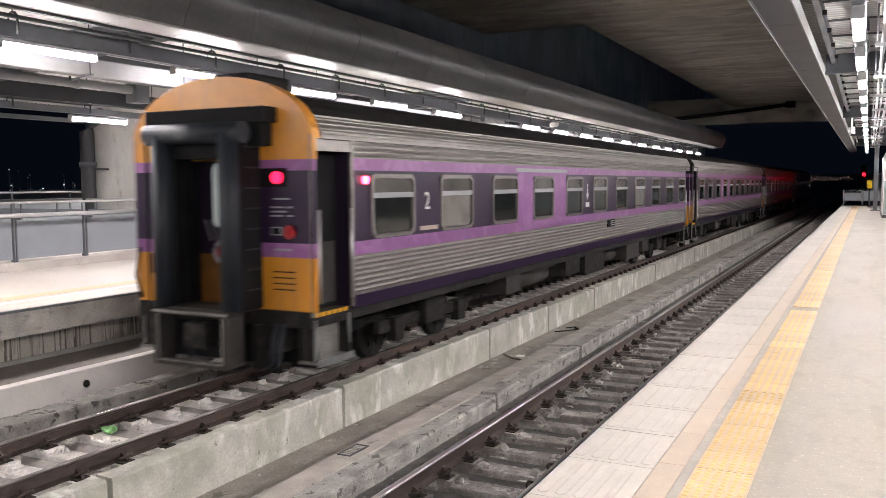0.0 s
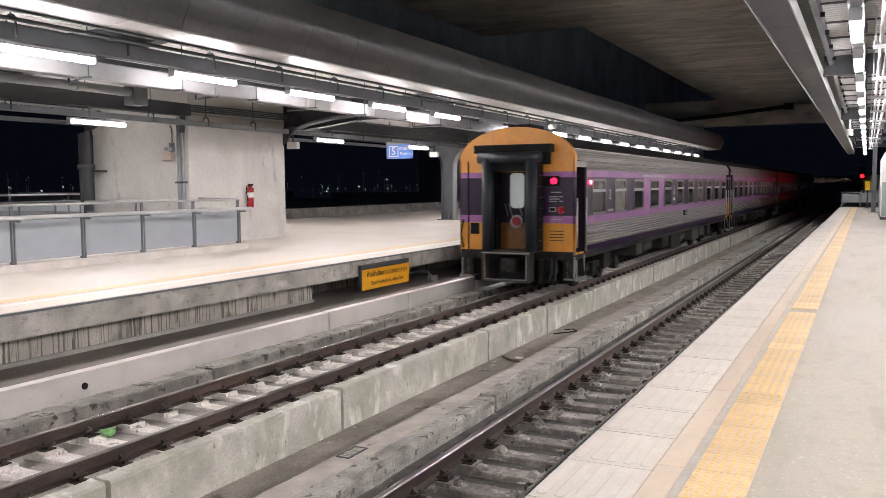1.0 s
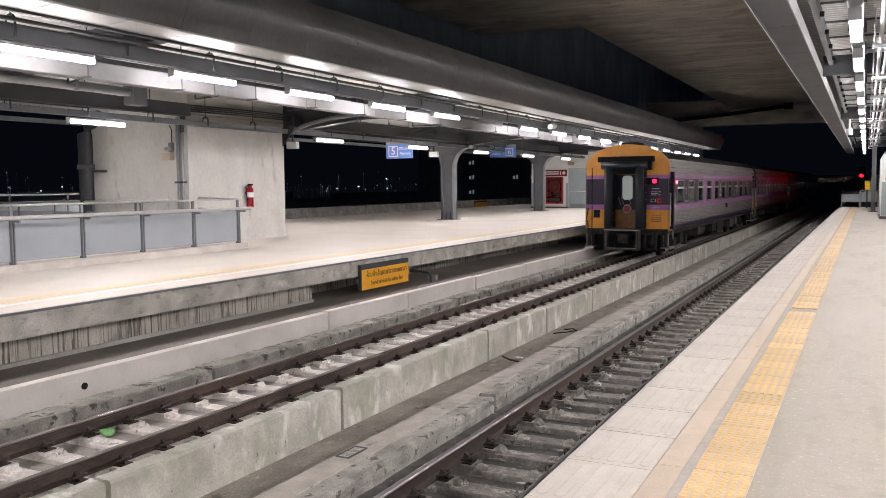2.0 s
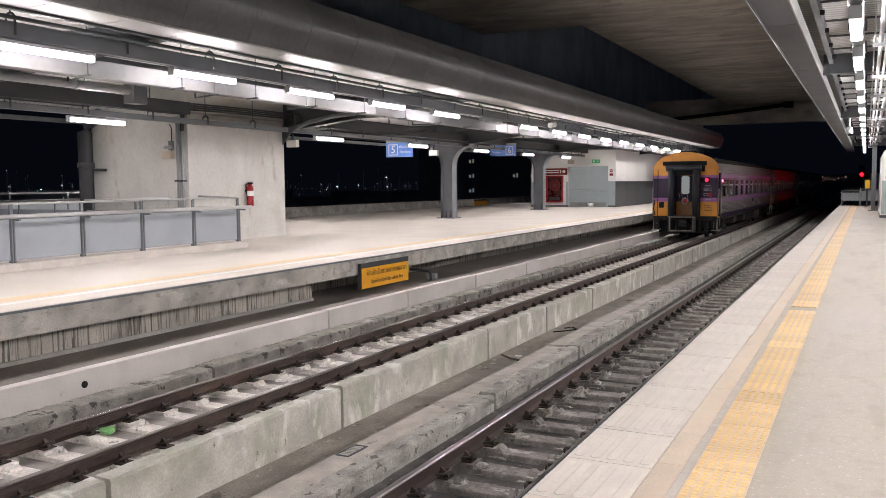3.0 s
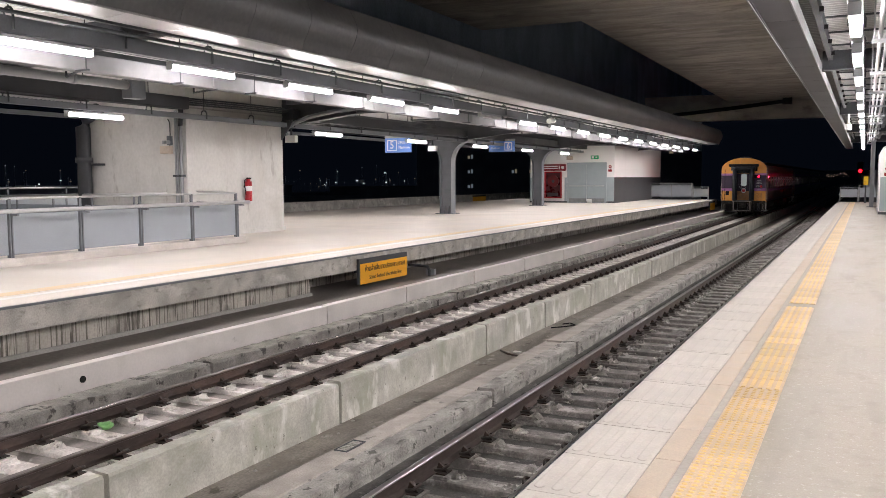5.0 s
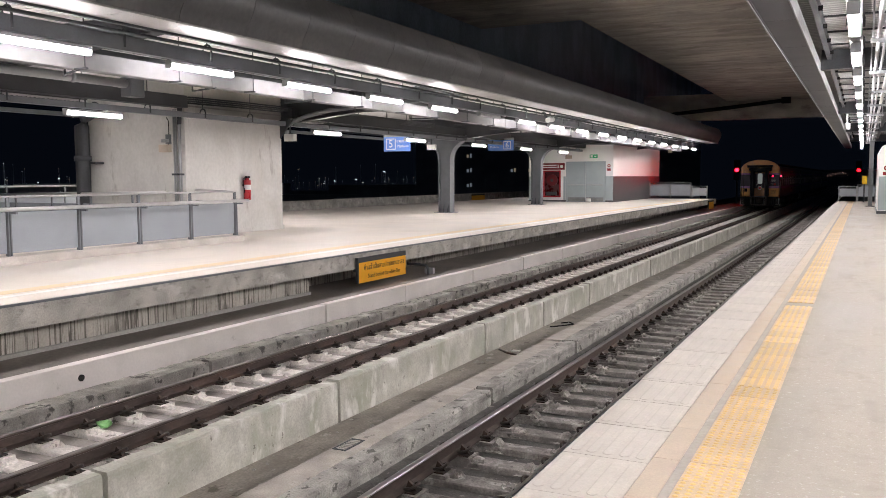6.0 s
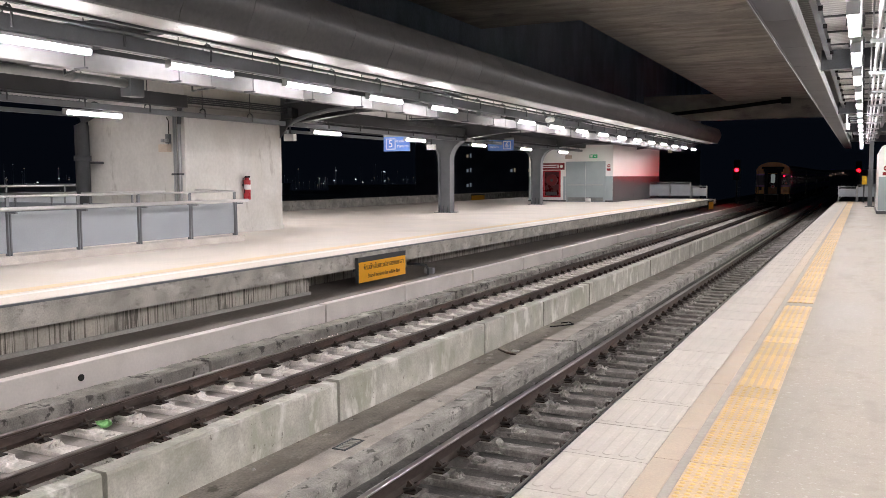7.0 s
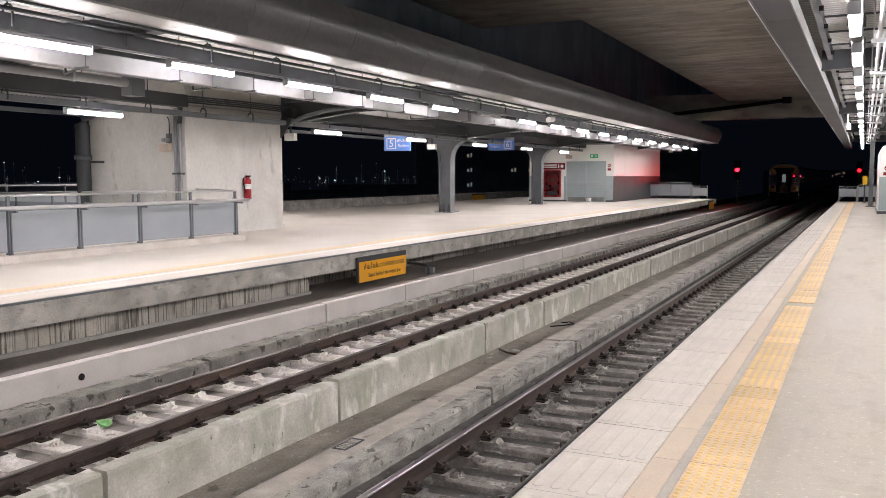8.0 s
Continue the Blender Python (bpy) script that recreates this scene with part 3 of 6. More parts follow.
def fascias():
    root = thing("fascia_left", "grey bent aluminium fascia along the canopy edge", "fascia", kind="structure")
    arc = [(-9.02, 3.80)] + [(-8.80 - 0.20 * abs(math.sin(a)) ** 1.6 * (1.0 if a > 0 else 0.9), 4.36 + 0.42 * math.sin(a)) for a in [radians(q) for q in range(-75, 91, 15)]]
    prof = arc + [(x - 0.05, z - 0.02) for x, z in reversed(arc)]
    y = -19.0
    while y < 60:
        bm = extrude_y(prof, y + 0.004, y + 1.496)
        for f in bm.faces:
            f.smooth = len(f.verts) == 4
        for e in bm.edges:
            e.smooth = all(len(f.verts) == 4 for f in e.link_faces) and e.calc_face_angle(0) < 0.7
        part("fascia_panel", bm, M_CLAD, root)
        y += 1.5
    y = -19.0
    while y < 60:
        part("soffit_panel", extrude_y([(-9.03, 3.795), (-9.62, 3.755), (-9.62, 3.78), (-9.03, 3.82)], y + 0.005, y + 1.195), M_SOFFIT, root)
        y += 1.2
    part("end_cap", extrude_y(arc + [(-9.62, 4.76), (-9.62, 3.76)], 60.0, 60.05), M_CLAD, root)
    part("inner_channel", boxes((-9.70, -9.62, -19, 60, 3.72, 4.1)), M_STEEL_D, root)
    root = thing("fascia_right", "grey sheet metal fascia under the canopy edge", "fascia", kind="structure")
    y = -15.0
    while y < 62:
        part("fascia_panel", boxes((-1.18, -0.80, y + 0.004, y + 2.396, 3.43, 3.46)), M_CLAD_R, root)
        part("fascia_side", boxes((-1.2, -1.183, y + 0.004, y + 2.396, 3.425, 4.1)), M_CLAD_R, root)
        y += 2.4
    part("edge_trim", boxes((-1.215, -1.2, -15, 62, 3.41, 3.47)), M_GALV, root, "bright galvanised edge trim")
    part("edge_trim", boxes((-0.8, -0.785, -15, 62, 3.41, 3.60)), M_GALV, root, "bright galvanised edge trim")


fascias()

# ---- concrete deck above the tracks ----
structure("deck_near", boxes((-12.85, -0.95, -16, 29.1, 7.0, 7.6)), M_SLAB, "board-marked concrete deck underside")
structure("deck_far", boxes((-9.1, -0.95, 29.1, 65, 7.02, 7.6)), M_SLAB, "board-marked concrete deck underside")
structure("deck_beam", boxes((-15.2, 9, 65, 66.2, 5.72, 7.6)), M_SLAB, "deep concrete cross beam")
structure("deck_side", boxes((-0.95, 9, -16, 65, 7.0, 7.6)), M_SLAB, "board-marked concrete deck underside")
structure("wall_upper", boxes((-15.4, -15.2, -16, 90, 4.3, 14.0)), M_DARKWALL, "dark streaked concrete wall above the canopy")
structure("parapet_far", boxes((-29.3, -29.0, -30, 110, -2.5, 0.24)), M_LIP, "low concrete viaduct parapet")
structure("trackbed_outer", boxes((-29.0, -23.8, -30, 110, -1.6, -1.27)), M_BED, "dark concrete slab of the outer track")


# ---- lamps ----
def strip_light(name, group, lit=True, tube_mat=None):
    root = thing(name, "lit white fluorescent strip light on a cable tray" if lit else "unlit fluorescent strip light on a cable tray", "strip light", group=group)
    part("housing", boxes((-0.052, 0.052, -0.76, 0.76, 0.05, 0.10), bevel=0.008), M_WHITE_ST, root)
    bm = extrude_y(rounded(0.12, 0.08, 0.036, 0, 0.01), -0.75, 0.75)
    for s in (-1, 1):
        part("end_cap", boxes((-0.066, 0.066, min(s * 0.752, s * 0.775), max(s * 0.752, s * 0.775), -0.036, 0.10), bevel=0.006), M_WHITE_ST, root)
    part("diffuser", bm, (tube_mat or M_TUBE) if lit else M_OFF, root, "glowing white diffuser" if lit else "dull unlit diffuser")
    return root


LIT = strip_light("strip_light", "canopy lamps")
LIT.matrix_basis = pose(-10.2, 11.25, 3.34)
LIT_R = strip_light("strip_light", "near canopy lamps", True, M_TUBE_R)
LIT_R.matrix_basis = pose(-0.15, 10.42, 3.17)
# unseen row, added as fill for the tracks and the train side
FILL_R2 = strip_light("strip_light", "near canopy lamps", True, M_TUBE_FILL)
FILL_R2.matrix_basis = pose(4.2, 10.42, 3.40)
OFF = strip_light("strip_light", "canopy lamps", False)
OFF.matrix_basis = pose(-10.2, 23.65, 3.36)
for k in range(-9, 16):
    if k not in (0, 4):
        copy_thing(LIT, pose(-10.2, 11.25 + 3.1 * k, 3.34))
for y in (-15.5, -10.0, -4.3, 1.6, 7.05, 13.6, 22.77, 28.75, 34.7, 40.6, 46.6):
    copy_thing(LIT, pose(-15.5, y, 2.94))
# added lamps kept out of sight, to brighten the outer floor and parapet
for y in (-2, 3, 8, 20.6, 23.4, 26.2, 58.5):
    copy_thing(LIT, pose(-21.5, y, 3.3))
for k in range(-8, 16):
    if k:
        copy_thing(LIT_R, pose(-0.15, 10.42 + 2.95 * k, 3.17))
    if k and k < 7:
        copy_thing(FILL_R2, pose(4.2, 10.42 + 2.95 * k, 3.40))


def trays():
    for x, z, w, h, y0, y1 in ((-10.2, 3.46, 0.11, 0.22, -18, 58), (-15.5, 3.07, 0.14, 0.13, -18, 50.2), (-0.15, 3.29, 0.15, 0.1, -14, 56)):
        root = thing("cable_tray", "grey metal cable trunking hung under the canopy", "cable tray", group="cable trays")
        part("trunking", boxes((x - w / 2, x + w / 2, y0, y1, z, z + h)), M_STEEL, root)
        y = y0 + 0.9
        while y < y1:
            hk = bmesh.new()
            tube(hk, [(x, y, z + h + 0.12), (x, y, 4.1 if x < -1 else 3.85)], 0.011, 6)
            tube(hk, [(x - 0.09, y, z + h * 0.5)] + [(x + 0.09 * math.cos(a), y, z + h + 0.03 + 0.09 * math.sin(a)) for a in [radians(d) for d in range(180, -1, -30)]] + [(x + 0.09, y, z + h * 0.2)], 0.019, 6)
            part("hanger", hk, M_STEEL_D, root)
            y += 1.9
    root = thing("gutter_beam", "long pale box beam lit by the strip lights", "beam")
    part("beam_body", boxes((-11.25, -11.0, -18, 58, 3.22, 3.5), bevel=0.01), M_BEAM, root)
    y = -16.6
    while y < 58:
        part("joint_plate", boxes((-10.998, -10.985, y, y + 0.12, 3.23, 3.49)), M_BEAM, root)
        y += 2.9


trays()


# ---- train ----
COACH = 23.0
PITCH = 23.6


def coach_section(inset=0.0):
    """Half outline of the coach shell from sill to roof, as pairs of x and z."""
    out = [(1.36, 1.0), (1.40, 1.16), (1.40, 3.08)]
    for k in range(1, 11):
        a = radians(9 * k)
        out.append((1.40 * math.cos(a), 3.08 + 0.77 * math.sin(a)))
    return [(x - inset if x > 0.02 else 0.0, z) for x, z in out]


WIN = [1.29 + 1.965 * k for k in range(11)]


def coach(rear):
    root = thing("train_coach", "silver and purple passenger coach with orange end" if rear else "silver and purple passenger coach coupled ahead", "train coach", group="train coaches")
    # roof
    half = coach_section()
    top = [(x, z) for x, z in half if z >= 3.05]
    top = [(x, 3.08 + (z - 3.08) * 0.85) for x, z in top]
    outline = top + [(-x, z) for x, z in reversed(top[:-1])]
    inner = [(x * 0.97, z - 0.03) for x, z in reversed(outline)]
    roof = part("roof", extrude_y([(x, z) for x, z in outline] + inner, 0.16, COACH - 0.1, steps=1), M_ROOF, root, "dark sooty arched roof")
    # floor and end walls
    part("underframe", boxes((-1.34, 1.34, 0.06, COACH - 0.06, 0.86, 1.02)), M_UNDER, root)
    for s in (1, -1):
        side = part("side_wall", boxes(*[(min(s * 1.36, s * 1.39), max(s * 1.36, s * 1.39), a, b, z0, z1) for a, b, z0, z1 in (
            (0.86, COACH - 0.86, 1.0, 1.80), (0.86, COACH - 0.86, 2.72, 3.12), (0.0, 0.06, 1.0, 3.12), (COACH - 0.06, COACH, 1.0, 3.12), (0.0, 0.9, 3.05, 3.12))]), M_ALU, root, "stainless side wall")
        # fluted lower flank: separate ribs
        for k in range(7):
            z = 1.185 + 0.067 * k
            o = [(1.385, z), (1.402, z + 0.012), (1.408, z + 0.028), (1.402, z + 0.044), (1.385, z + 0.056)]
            part("flute", extrude_y([(s * x, q) for x, q in o], 0.86, COACH - 0.86), M_ALU, side)
        for z in (2.885, 2.955, 3.025):
            o = [(1.385, z), (1.400, z + 0.012), (1.405, z + 0.03), (1.400, z + 0.048), (1.385, z + 0.06)]
            part("moulding", extrude_y([(s * x, q) for x, q in o], 0.86, COACH - 0.86), M_ALU, side)
        part("lilac_band", boxes((min(s * 1.385, s * 1.398), max(s * 1.385, s * 1.398), 0.86, COACH - 0.86, 2.72, 2.87)), M_LILAC, side, "lilac stripe")
        part("lilac_band", boxes((min(s * 1.385, s * 1.398), max(s * 1.385, s * 1.398), 0.86, COACH - 0.86, 1.66, 1.83)), M_LILAC, side, "lilac stripe")
        part("skirt", boxes((min(s * 1.34, s * 1.40), max(s * 1.34, s * 1.40), 0.86, COACH - 0.86, 1.0, 1.155)), M_PURPLE, side, "dark purple skirt")
        # curved cant panel from the mouldings up to the sooty roof
        cant = [(1.406 * math.cos(radians(4 * q)), 3.085 + 0.662 * math.sin(radians(4 * q))) for q in range(7)]
        cb = extrude_y([(s * x, z) for x, z in cant + [(x - 0.03, z - 0.01) for x, z in reversed(cant)]], 0.19, COACH - 0.1)
        part("cant_panel", cb, M_ALU, side, "curved stainless panel below the roof")
        part("gutter", boxes((min(s * 1.27, s * 1.302), max(s * 1.27, s * 1.302), 0.19, COACH - 0.1, 3.34, 3.362)), M_ALU, side)
        for q in (10, 15, 20):
            x, z = 1.41 * math.cos(radians(q)), 3.085 + 0.668 * math.sin(radians(q))
            part("cant_moulding", boxes((min(s * (x - 0.02), s * (x + 0.006)), max(s * (x - 0.02), s * (x + 0.006)), 0.19, COACH - 0.1, z - 0.009, z + 0.006)), M_ALU, side)
        part("cant_moulding", boxes((min(s * 1.39, s * 1.412), max(s * 1.39, s * 1.412), 0.19, COACH - 0.1, 3.145, 3.165)), M_ALU, side)
        # window belt in coloured panels between the windows
        edges = [0.86] + [v for w in WIN for v in (w, w + 1.17)] + [COACH - 0.86]
        for k in range(0, len(edges), 2):
            a, b = edges[k], edges[k + 1]
            part("belt_panel", boxes((min(s * 1.37, s * 1.396), max(s * 1.37, s * 1.396), a, b, 1.83, 2.72)), M_LILAC if k in (6, 8) else M_PURPLE, side)
        for k, w in enumerate(WIN):
            zc, yc = 2.26, w + 0.585
            out, inn = rounded(1.17, 0.84, 0.12, yc, zc), rounded(1.07, 0.74, 0.09, yc, zc)
            bm = bmesh.new()
            xs = sorted((s * 1.37, s * 1.412))
            ro = [[bm.verts.new((x, y, z)) for y, z in o] for x in xs for o in (out, inn)]
            n = len(out)
            for i in range(n):
                j = (i + 1) % n
                for p, q in ((ro[0], ro[1]), (ro[1], ro[3]), (ro[3], ro[2]), (ro[2], ro[0])):
                    bm.faces.new((p[i], p[j], q[j], q[i]))
            bmesh.ops.recalc_face_normals(bm, faces=bm.faces[:])
            win = part("window", bm, M_ALU, root, "")
            part("pane", boxes((min(s * 1.372, s * 1.38), max(s * 1.372, s * 1.38), w + 0.06, w + 1.11, 1.9, 2.38)), M_PANE_L if k in (1, 7) and rear else M_PANE, win)
            part("pane", boxes((min(s * 1.372, s * 1.38), max(s * 1.372, s * 1.38), w + 0.06, w + 1.11, 2.38, 2.62)), M_PANE_U, win)
            part("window_bar", boxes((min(s * 1.37, s * 1.405), max(s * 1.37, s * 1.405), w + 0.05, w + 1.12, 2.365, 2.435)), M_WHITE_ST, win, "pale window crossbar")
            # fill above and below the frame
            for z0, z1 in ((1.80, 1.86), (2.66, 2.73)):
                part("belt_filler", boxes((min(s * 1.37, s * 1.394), max(s * 1.37, s * 1.394), w, w + 1.17, z0, z1)), M_LILAC if k == 3 else M_PURPLE, side)
        # vestibule doorways at both ends
        for y0 in (0.06, COACH - 0.82):
            # black panel and dark reveal stand in for the unlit vestibule
            door = part("doorway", boxes((min(s * 1.15, s * 1.18), max(s * 1.15, s * 1.18), y0, y0 + 0.76, 1.05, 3.05)), M_BLACK, root, "recessed doorway backed in black for its shade")
            part("door_reveal", boxes((min(s * 1.18, s * 1.365), max(s * 1.18, s * 1.365), y0 + (0.757 if y0 < 1 else -0.045), y0 + (0.805 if y0 < 1 else 0.003), 1.03, 3.1)), M_PURPLE_D, door)
            part("door_header", boxes((min(s * 1.36, s * 1.398), max(s * 1.36, s * 1.398), y0, y0 + 0.76, 2.94, 3.06)), M_ALU, door, "stainless door header")
            part("door_post", boxes((min(s * 1.37, s * 1.41), max(s * 1.37, s * 1.41), y0 + (0.755 if y0 < 1 else -0.05), y0 + (0.81 if y0 < 1 else 0.005), 1.03, 3.1)), M_ALU, door, "stainless door post")
            part("lower_door", boxes((min(s * 1.18, s * 1.21), max(s * 1.18, s * 1.21), y0 + 0.1, y0 + 0.66, 1.1, 1.85)), M_UNDER_L, door)
            for yy in (y0 + 0.04, y0 + 0.72):
                part("handrail", tube(bmesh.new(), [(s * 1.42, yy, 1.15), (s * 1.42, yy, 2.25)], 0.018, 8), M_CHROME, door, "chrome handrail")
            st = part("step", boxes((min(s * 1.0, s * 1.36), max(s * 1.0, s * 1.36), y0 + 0.02, y0 + 0.74, 0.98, 1.03)), M_UNDER_L, root, "footplate with yellow and black edge")
            bm = bmesh.new()
            for k in range(6):
                box(bm, min(s * 1.36, s * 1.37), max(s * 1.36, s * 1.37), y0 + 0.02 + 0.12 * k, y0 + 0.08 + 0.12 * k, 0.985, 1.035)
            part("edge_marking", bm, M_SIGN_Y, st)
            ss = part("step_box", boxes((min(s * 1.2, s * 1.23), max(s * 1.2, s * 1.23), y0, y0 + 0.72, 0.45, 0.9), (min(s * 1.12, s * 1.42), max(s * 1.12, s * 1.42), y0, y0 + 0.72, 0.42, 0.46)), M_STEP, root, "grey metal entrance steps")
            for ya in (y0, y0 + 0.69):
                part("step_cheek", extrude_y([(s * 1.12, 0.46), (s * 1.40, 0.46), (s * 1.34, 0.95), (s * 1.12, 0.95)], ya, ya + 0.03), M_UNDER, ss, "grimy step side plate")
            part("step_edge", boxes((min(s * 1.40, s * 1.435), max(s * 1.40, s * 1.435), y0 - 0.01, y0 + 0.73, 0.40, 0.475), (min(s * 1.352, s * 1.385), max(s * 1.352, s * 1.385), y0 - 0.012, y0 + 0.02, 0.475, 0.95), (min(s * 1.352, s * 1.385), max(s * 1.352, s * 1.385), y0 + 0.70, y0 + 0.732, 0.475, 0.95)), M_GALV, ss, "bright worn step edge")
    # end walls
    for y0, y1, name in ((0.0, 0.1, "rear_end"), (COACH - 0.1, COACH, "front_end")):
        arc = [(x, z) for x, z in half if z >= 2.84] + [(-x, z) for x, z in reversed([p for p in half if p[1] >= 2.84][:-1])]
        arc = [(1.40, 2.84)] + arc + [(-1.40, 2.84)]
        last = rear and y0 == 0
        if not last:
            arc = [(x, z if z < 3.1 else 3.08 + (z - 3.08) * 0.83) for x, z in arc]
        end = part(name, extrude_y(arc, y0, y1), M_ORANGE if last else M_ROOF, root, "orange painted coach end" if last else "sooty coach end")
        if last:
            part("hood_roof", extrude_y([(x * 1.004, z + 0.004) for x, z in arc if z > 3.0], 0.006, 0.17), M_ORANGE, end)
        for z0, z1, m in ((2.71, 2.84, M_LILAC), (1.86, 2.71, M_PURPLE), (1.69, 1.86, M_LILAC), (1.05, 1.69, M_ORANGE)):
            for s in (1, -1):
                part("end_panel", boxes((min(s * 0.42, s * 1.39), max(s * 0.42, s * 1.39), y0, y1, z0, z1)), m, end)
            dy = 0.08 if last else 0.0
            # door colours are darkened for the shade between the bellows
            part("end_door", boxes((-0.42, 0.42, y0 + 0.03 + dy, y1 - 0.03 + dy, z0, z1)), M_ORANGE_D if m is M_ORANGE else M_PURPLE_D, end)
    if rear:
        # gangway bellows
        g = part("gangway", boxes((-0.66, -0.46, -0.38, 0.0, 1.08, 3.27), (0.46, 0.66, -0.38, 0.0, 1.08, 3.27)), M_BLACK, root, "black rubber corridor connection")
        for s in (1, -1):
            part("bellows_tube", tube(bmesh.new(), [(s * 0.52, -0.38, 1.08), (s * 0.52, -0.38, 3.14)], 0.135, 16), M_RUBBER, g, "black rubber buffer tube")
            for k in range(8):
                part("fold", boxes((min(s * 0.66, s * 0.675), max(s * 0.66, s * 0.675), -0.3, -0.02, 1.3 + 0.24 * k, 1.32 + 0.24 * k)), M_RUBBER, g)
        part("bellows_tube", tube(bmesh.new(), [(-0.74, -0.38, 3.15), (0.74, -0.38, 3.15)], 0.125, 16), M_RUBBER, g, "black rubber buffer tube")
        part("hood", boxes((-0.92, 0.92, -0.26, 0.0, 3.27, 3.45), bevel=0.01), M_BLACK, g)
        # added black header and reveals imitate the shade inside the gangway
        part("gangway_header", boxes((-0.46, 0.46, -0.3, -0.02, 2.86, 3.1)), M_BLACK, g, "black plate added for the shade over the end door")
        for s in (1, -1):
            part("gangway_reveal", boxes((min(s * 0.40, s * 0.44), max(s * 0.40, s * 0.44), -0.04, 0.105, 1.05, 2.86)), M_BLACK, g)
        part("gangway_plate", boxes((-0.6, 0.6, -0.46, 0.02, 1.05, 1.09)), M_UNDER_L, g, "worn steel footplate")
        # corner posts that wrap the end colours round to the side
        for z0, z1, m in ((2.84, 3.1, M_ORANGE), (2.71, 2.838, M_LILAC), (1.86, 2.708, M_PURPLE), (1.69, 1.858, M_LILAC), (1.05, 1.688, M_ORANGE)):
            for s in (1, -1):
                o = [(1.37, 0.002), (1.388, 0.004), (1.404, 0.016), (1.409, 0.034), (1.409, 0.058), (1.37, 0.058)]
                cp = bmesh.new()
                ra, rb = [[cp.verts.new((s * x, y, z)) for x, y in o] for z in (z0, z1)]
                for i in range(len(o)):
                    cp.faces.new((ra[i], ra[(i + 1) % len(o)], rb[(i + 1) % len(o)], rb[i]))
                cp.faces.new(ra)
                cp.faces.new(rb)
                bmesh.ops.recalc_face_normals(cp, faces=cp.faces[:])
                part("corner_post", cp, m, root)
        part("hood_side", boxes((0.66, 0.84, -0.22, 0.0, 3.0, 3.27)), M_BLACK, g)
        d = part("door_window", extrude_y(rounded(0.34, 0.80, 0.1, 0, 2.42), 0.095, 0.128), glow("lit_door_window", (0.42, 0.47, 0.46), 0.28), root, "pale lit door window")
        ring = bmesh.new()
        pts = [(0.13 * math.cos(a), 0.06, 1.72 + 0.13 * math.sin(a)) for a in [radians(20 * q) for q in range(19)]]
        tube(ring, pts, 0.025, 8)
        part("ring_emblem", ring, M_WHITE_ST, root, "pale ring on the end door")
        part("ring_disc", tube(bmesh.new(), [(0, 0.07, 1.72), (0, 0.125, 1.72)], 0.1, 18), M_RED, root)
        for q in (-0.22, -0.12, 0.12):
            part("scratch", tube(bmesh.new(), [(q, 0.1, 1.85), (q - 0.09, 0.1, 2.12)], 0.008, 5), M_WHITE_ST, root)
        part("roof_dome", boxes((-0.3, 0.3, 0.25, 1.1, 3.72, 3.93), bevel=0.05), M_ROOF, root, "dark roof ventilator")
        for q in (-1.19,):
            part("end_seam", boxes((q, q + 0.03, -0.012, 0.0, 1.05, 3.1)), M_BLACK, root)
        part("handrail", tube(bmesh.new(), [(-1.3, -0.03, 1.1), (-1.34, -0.08, 1.4), (-1.3, -0.03, 1.75)], 0.02, 6), M_BLACK, root)
        part("socket_hole", boxes((-1.12, -0.9, -0.02, 0.0, 1.42, 1.68), bevel=0.01), M_BLACK, root, "dark jumper socket")
        for z, x0, x1 in ((2.37, 0.84, 1.08), (2.27, 0.80, 1.0), (2.22, 0.80, 1.04), (2.17, 0.80, 0.98), (2.27, 1.04, 1.12), (2.17, 1.04, 1.12), (1.77, 0.84, 1.1)):
            part("text_bar", boxes((x0, x1, -0.006, 0.0, z, z + 0.022)), M_WHITE_ST, root)
        part("label_box", boxes((0.8, 0.96, -0.006, 0.0, 1.95, 2.05)), M_WHITE_ST, root)
        part("label_box", boxes((0.82, 0.94, -0.009, -0.006, 1.965, 2.035)), M_BLACK, root)
        for z in (1.30, 1.37, 1.44, 1.51):
            part("vent_slot", boxes((0.82, 1.14, -0.006, 0.0, z, z + 0.015)), M_BLACK, root)
        for x in (-0.35, 0.3, 0.9, 1.0):
            part("brake_hose", tube(bmesh.new(), [(x, -0.05, 0.9), (x + 0.03, -0.16, 0.7), (x, -0.18, 0.45), (x - 0.08, -0.12, 0.35)], 0.03, 8), M_RUBBER, root)
        part("end_beam", boxes((-1.36, 1.36, -0.02, 0.1, 0.86, 1.06)), M_UNDER, root)
        part("side_lamp", tube(bmesh.new(), [(1.395, 1.14, 2.6), (1.43, 1.14, 2.6)], 0.05, 14), M_SIDE, root, "glowing red side lamp")
        lettering("coach_class", "2", 0.36, M_WHITE, root, Matrix.Translation((1.40, 2.84, 2.29)) @ Matrix(((0, 0, 1), (1, 0, 0), (0, 1, 0))).to_4x4())
        part("text_bar", boxes((1.396, 1.401, 2.62, 3.16, 1.88, 1.94)), M_CREAM, root)
        part("text_bar", boxes((1.397, 1.402, 6.3, 9.2, 2.75, 2.82)), M_WHITE_ST, root)
        part("destination_board", boxes((1.398, 1.42, 12.3, 12.95, 1.45, 1.63)), M_BLACK, root, "small black board with pale bars")
        for z in (1.48, 1.53, 1.58):
            part("text_bar", boxes((1.421, 1.424, 12.55, 12.9, z, z + 0.025)), M_WHITE_ST, root)
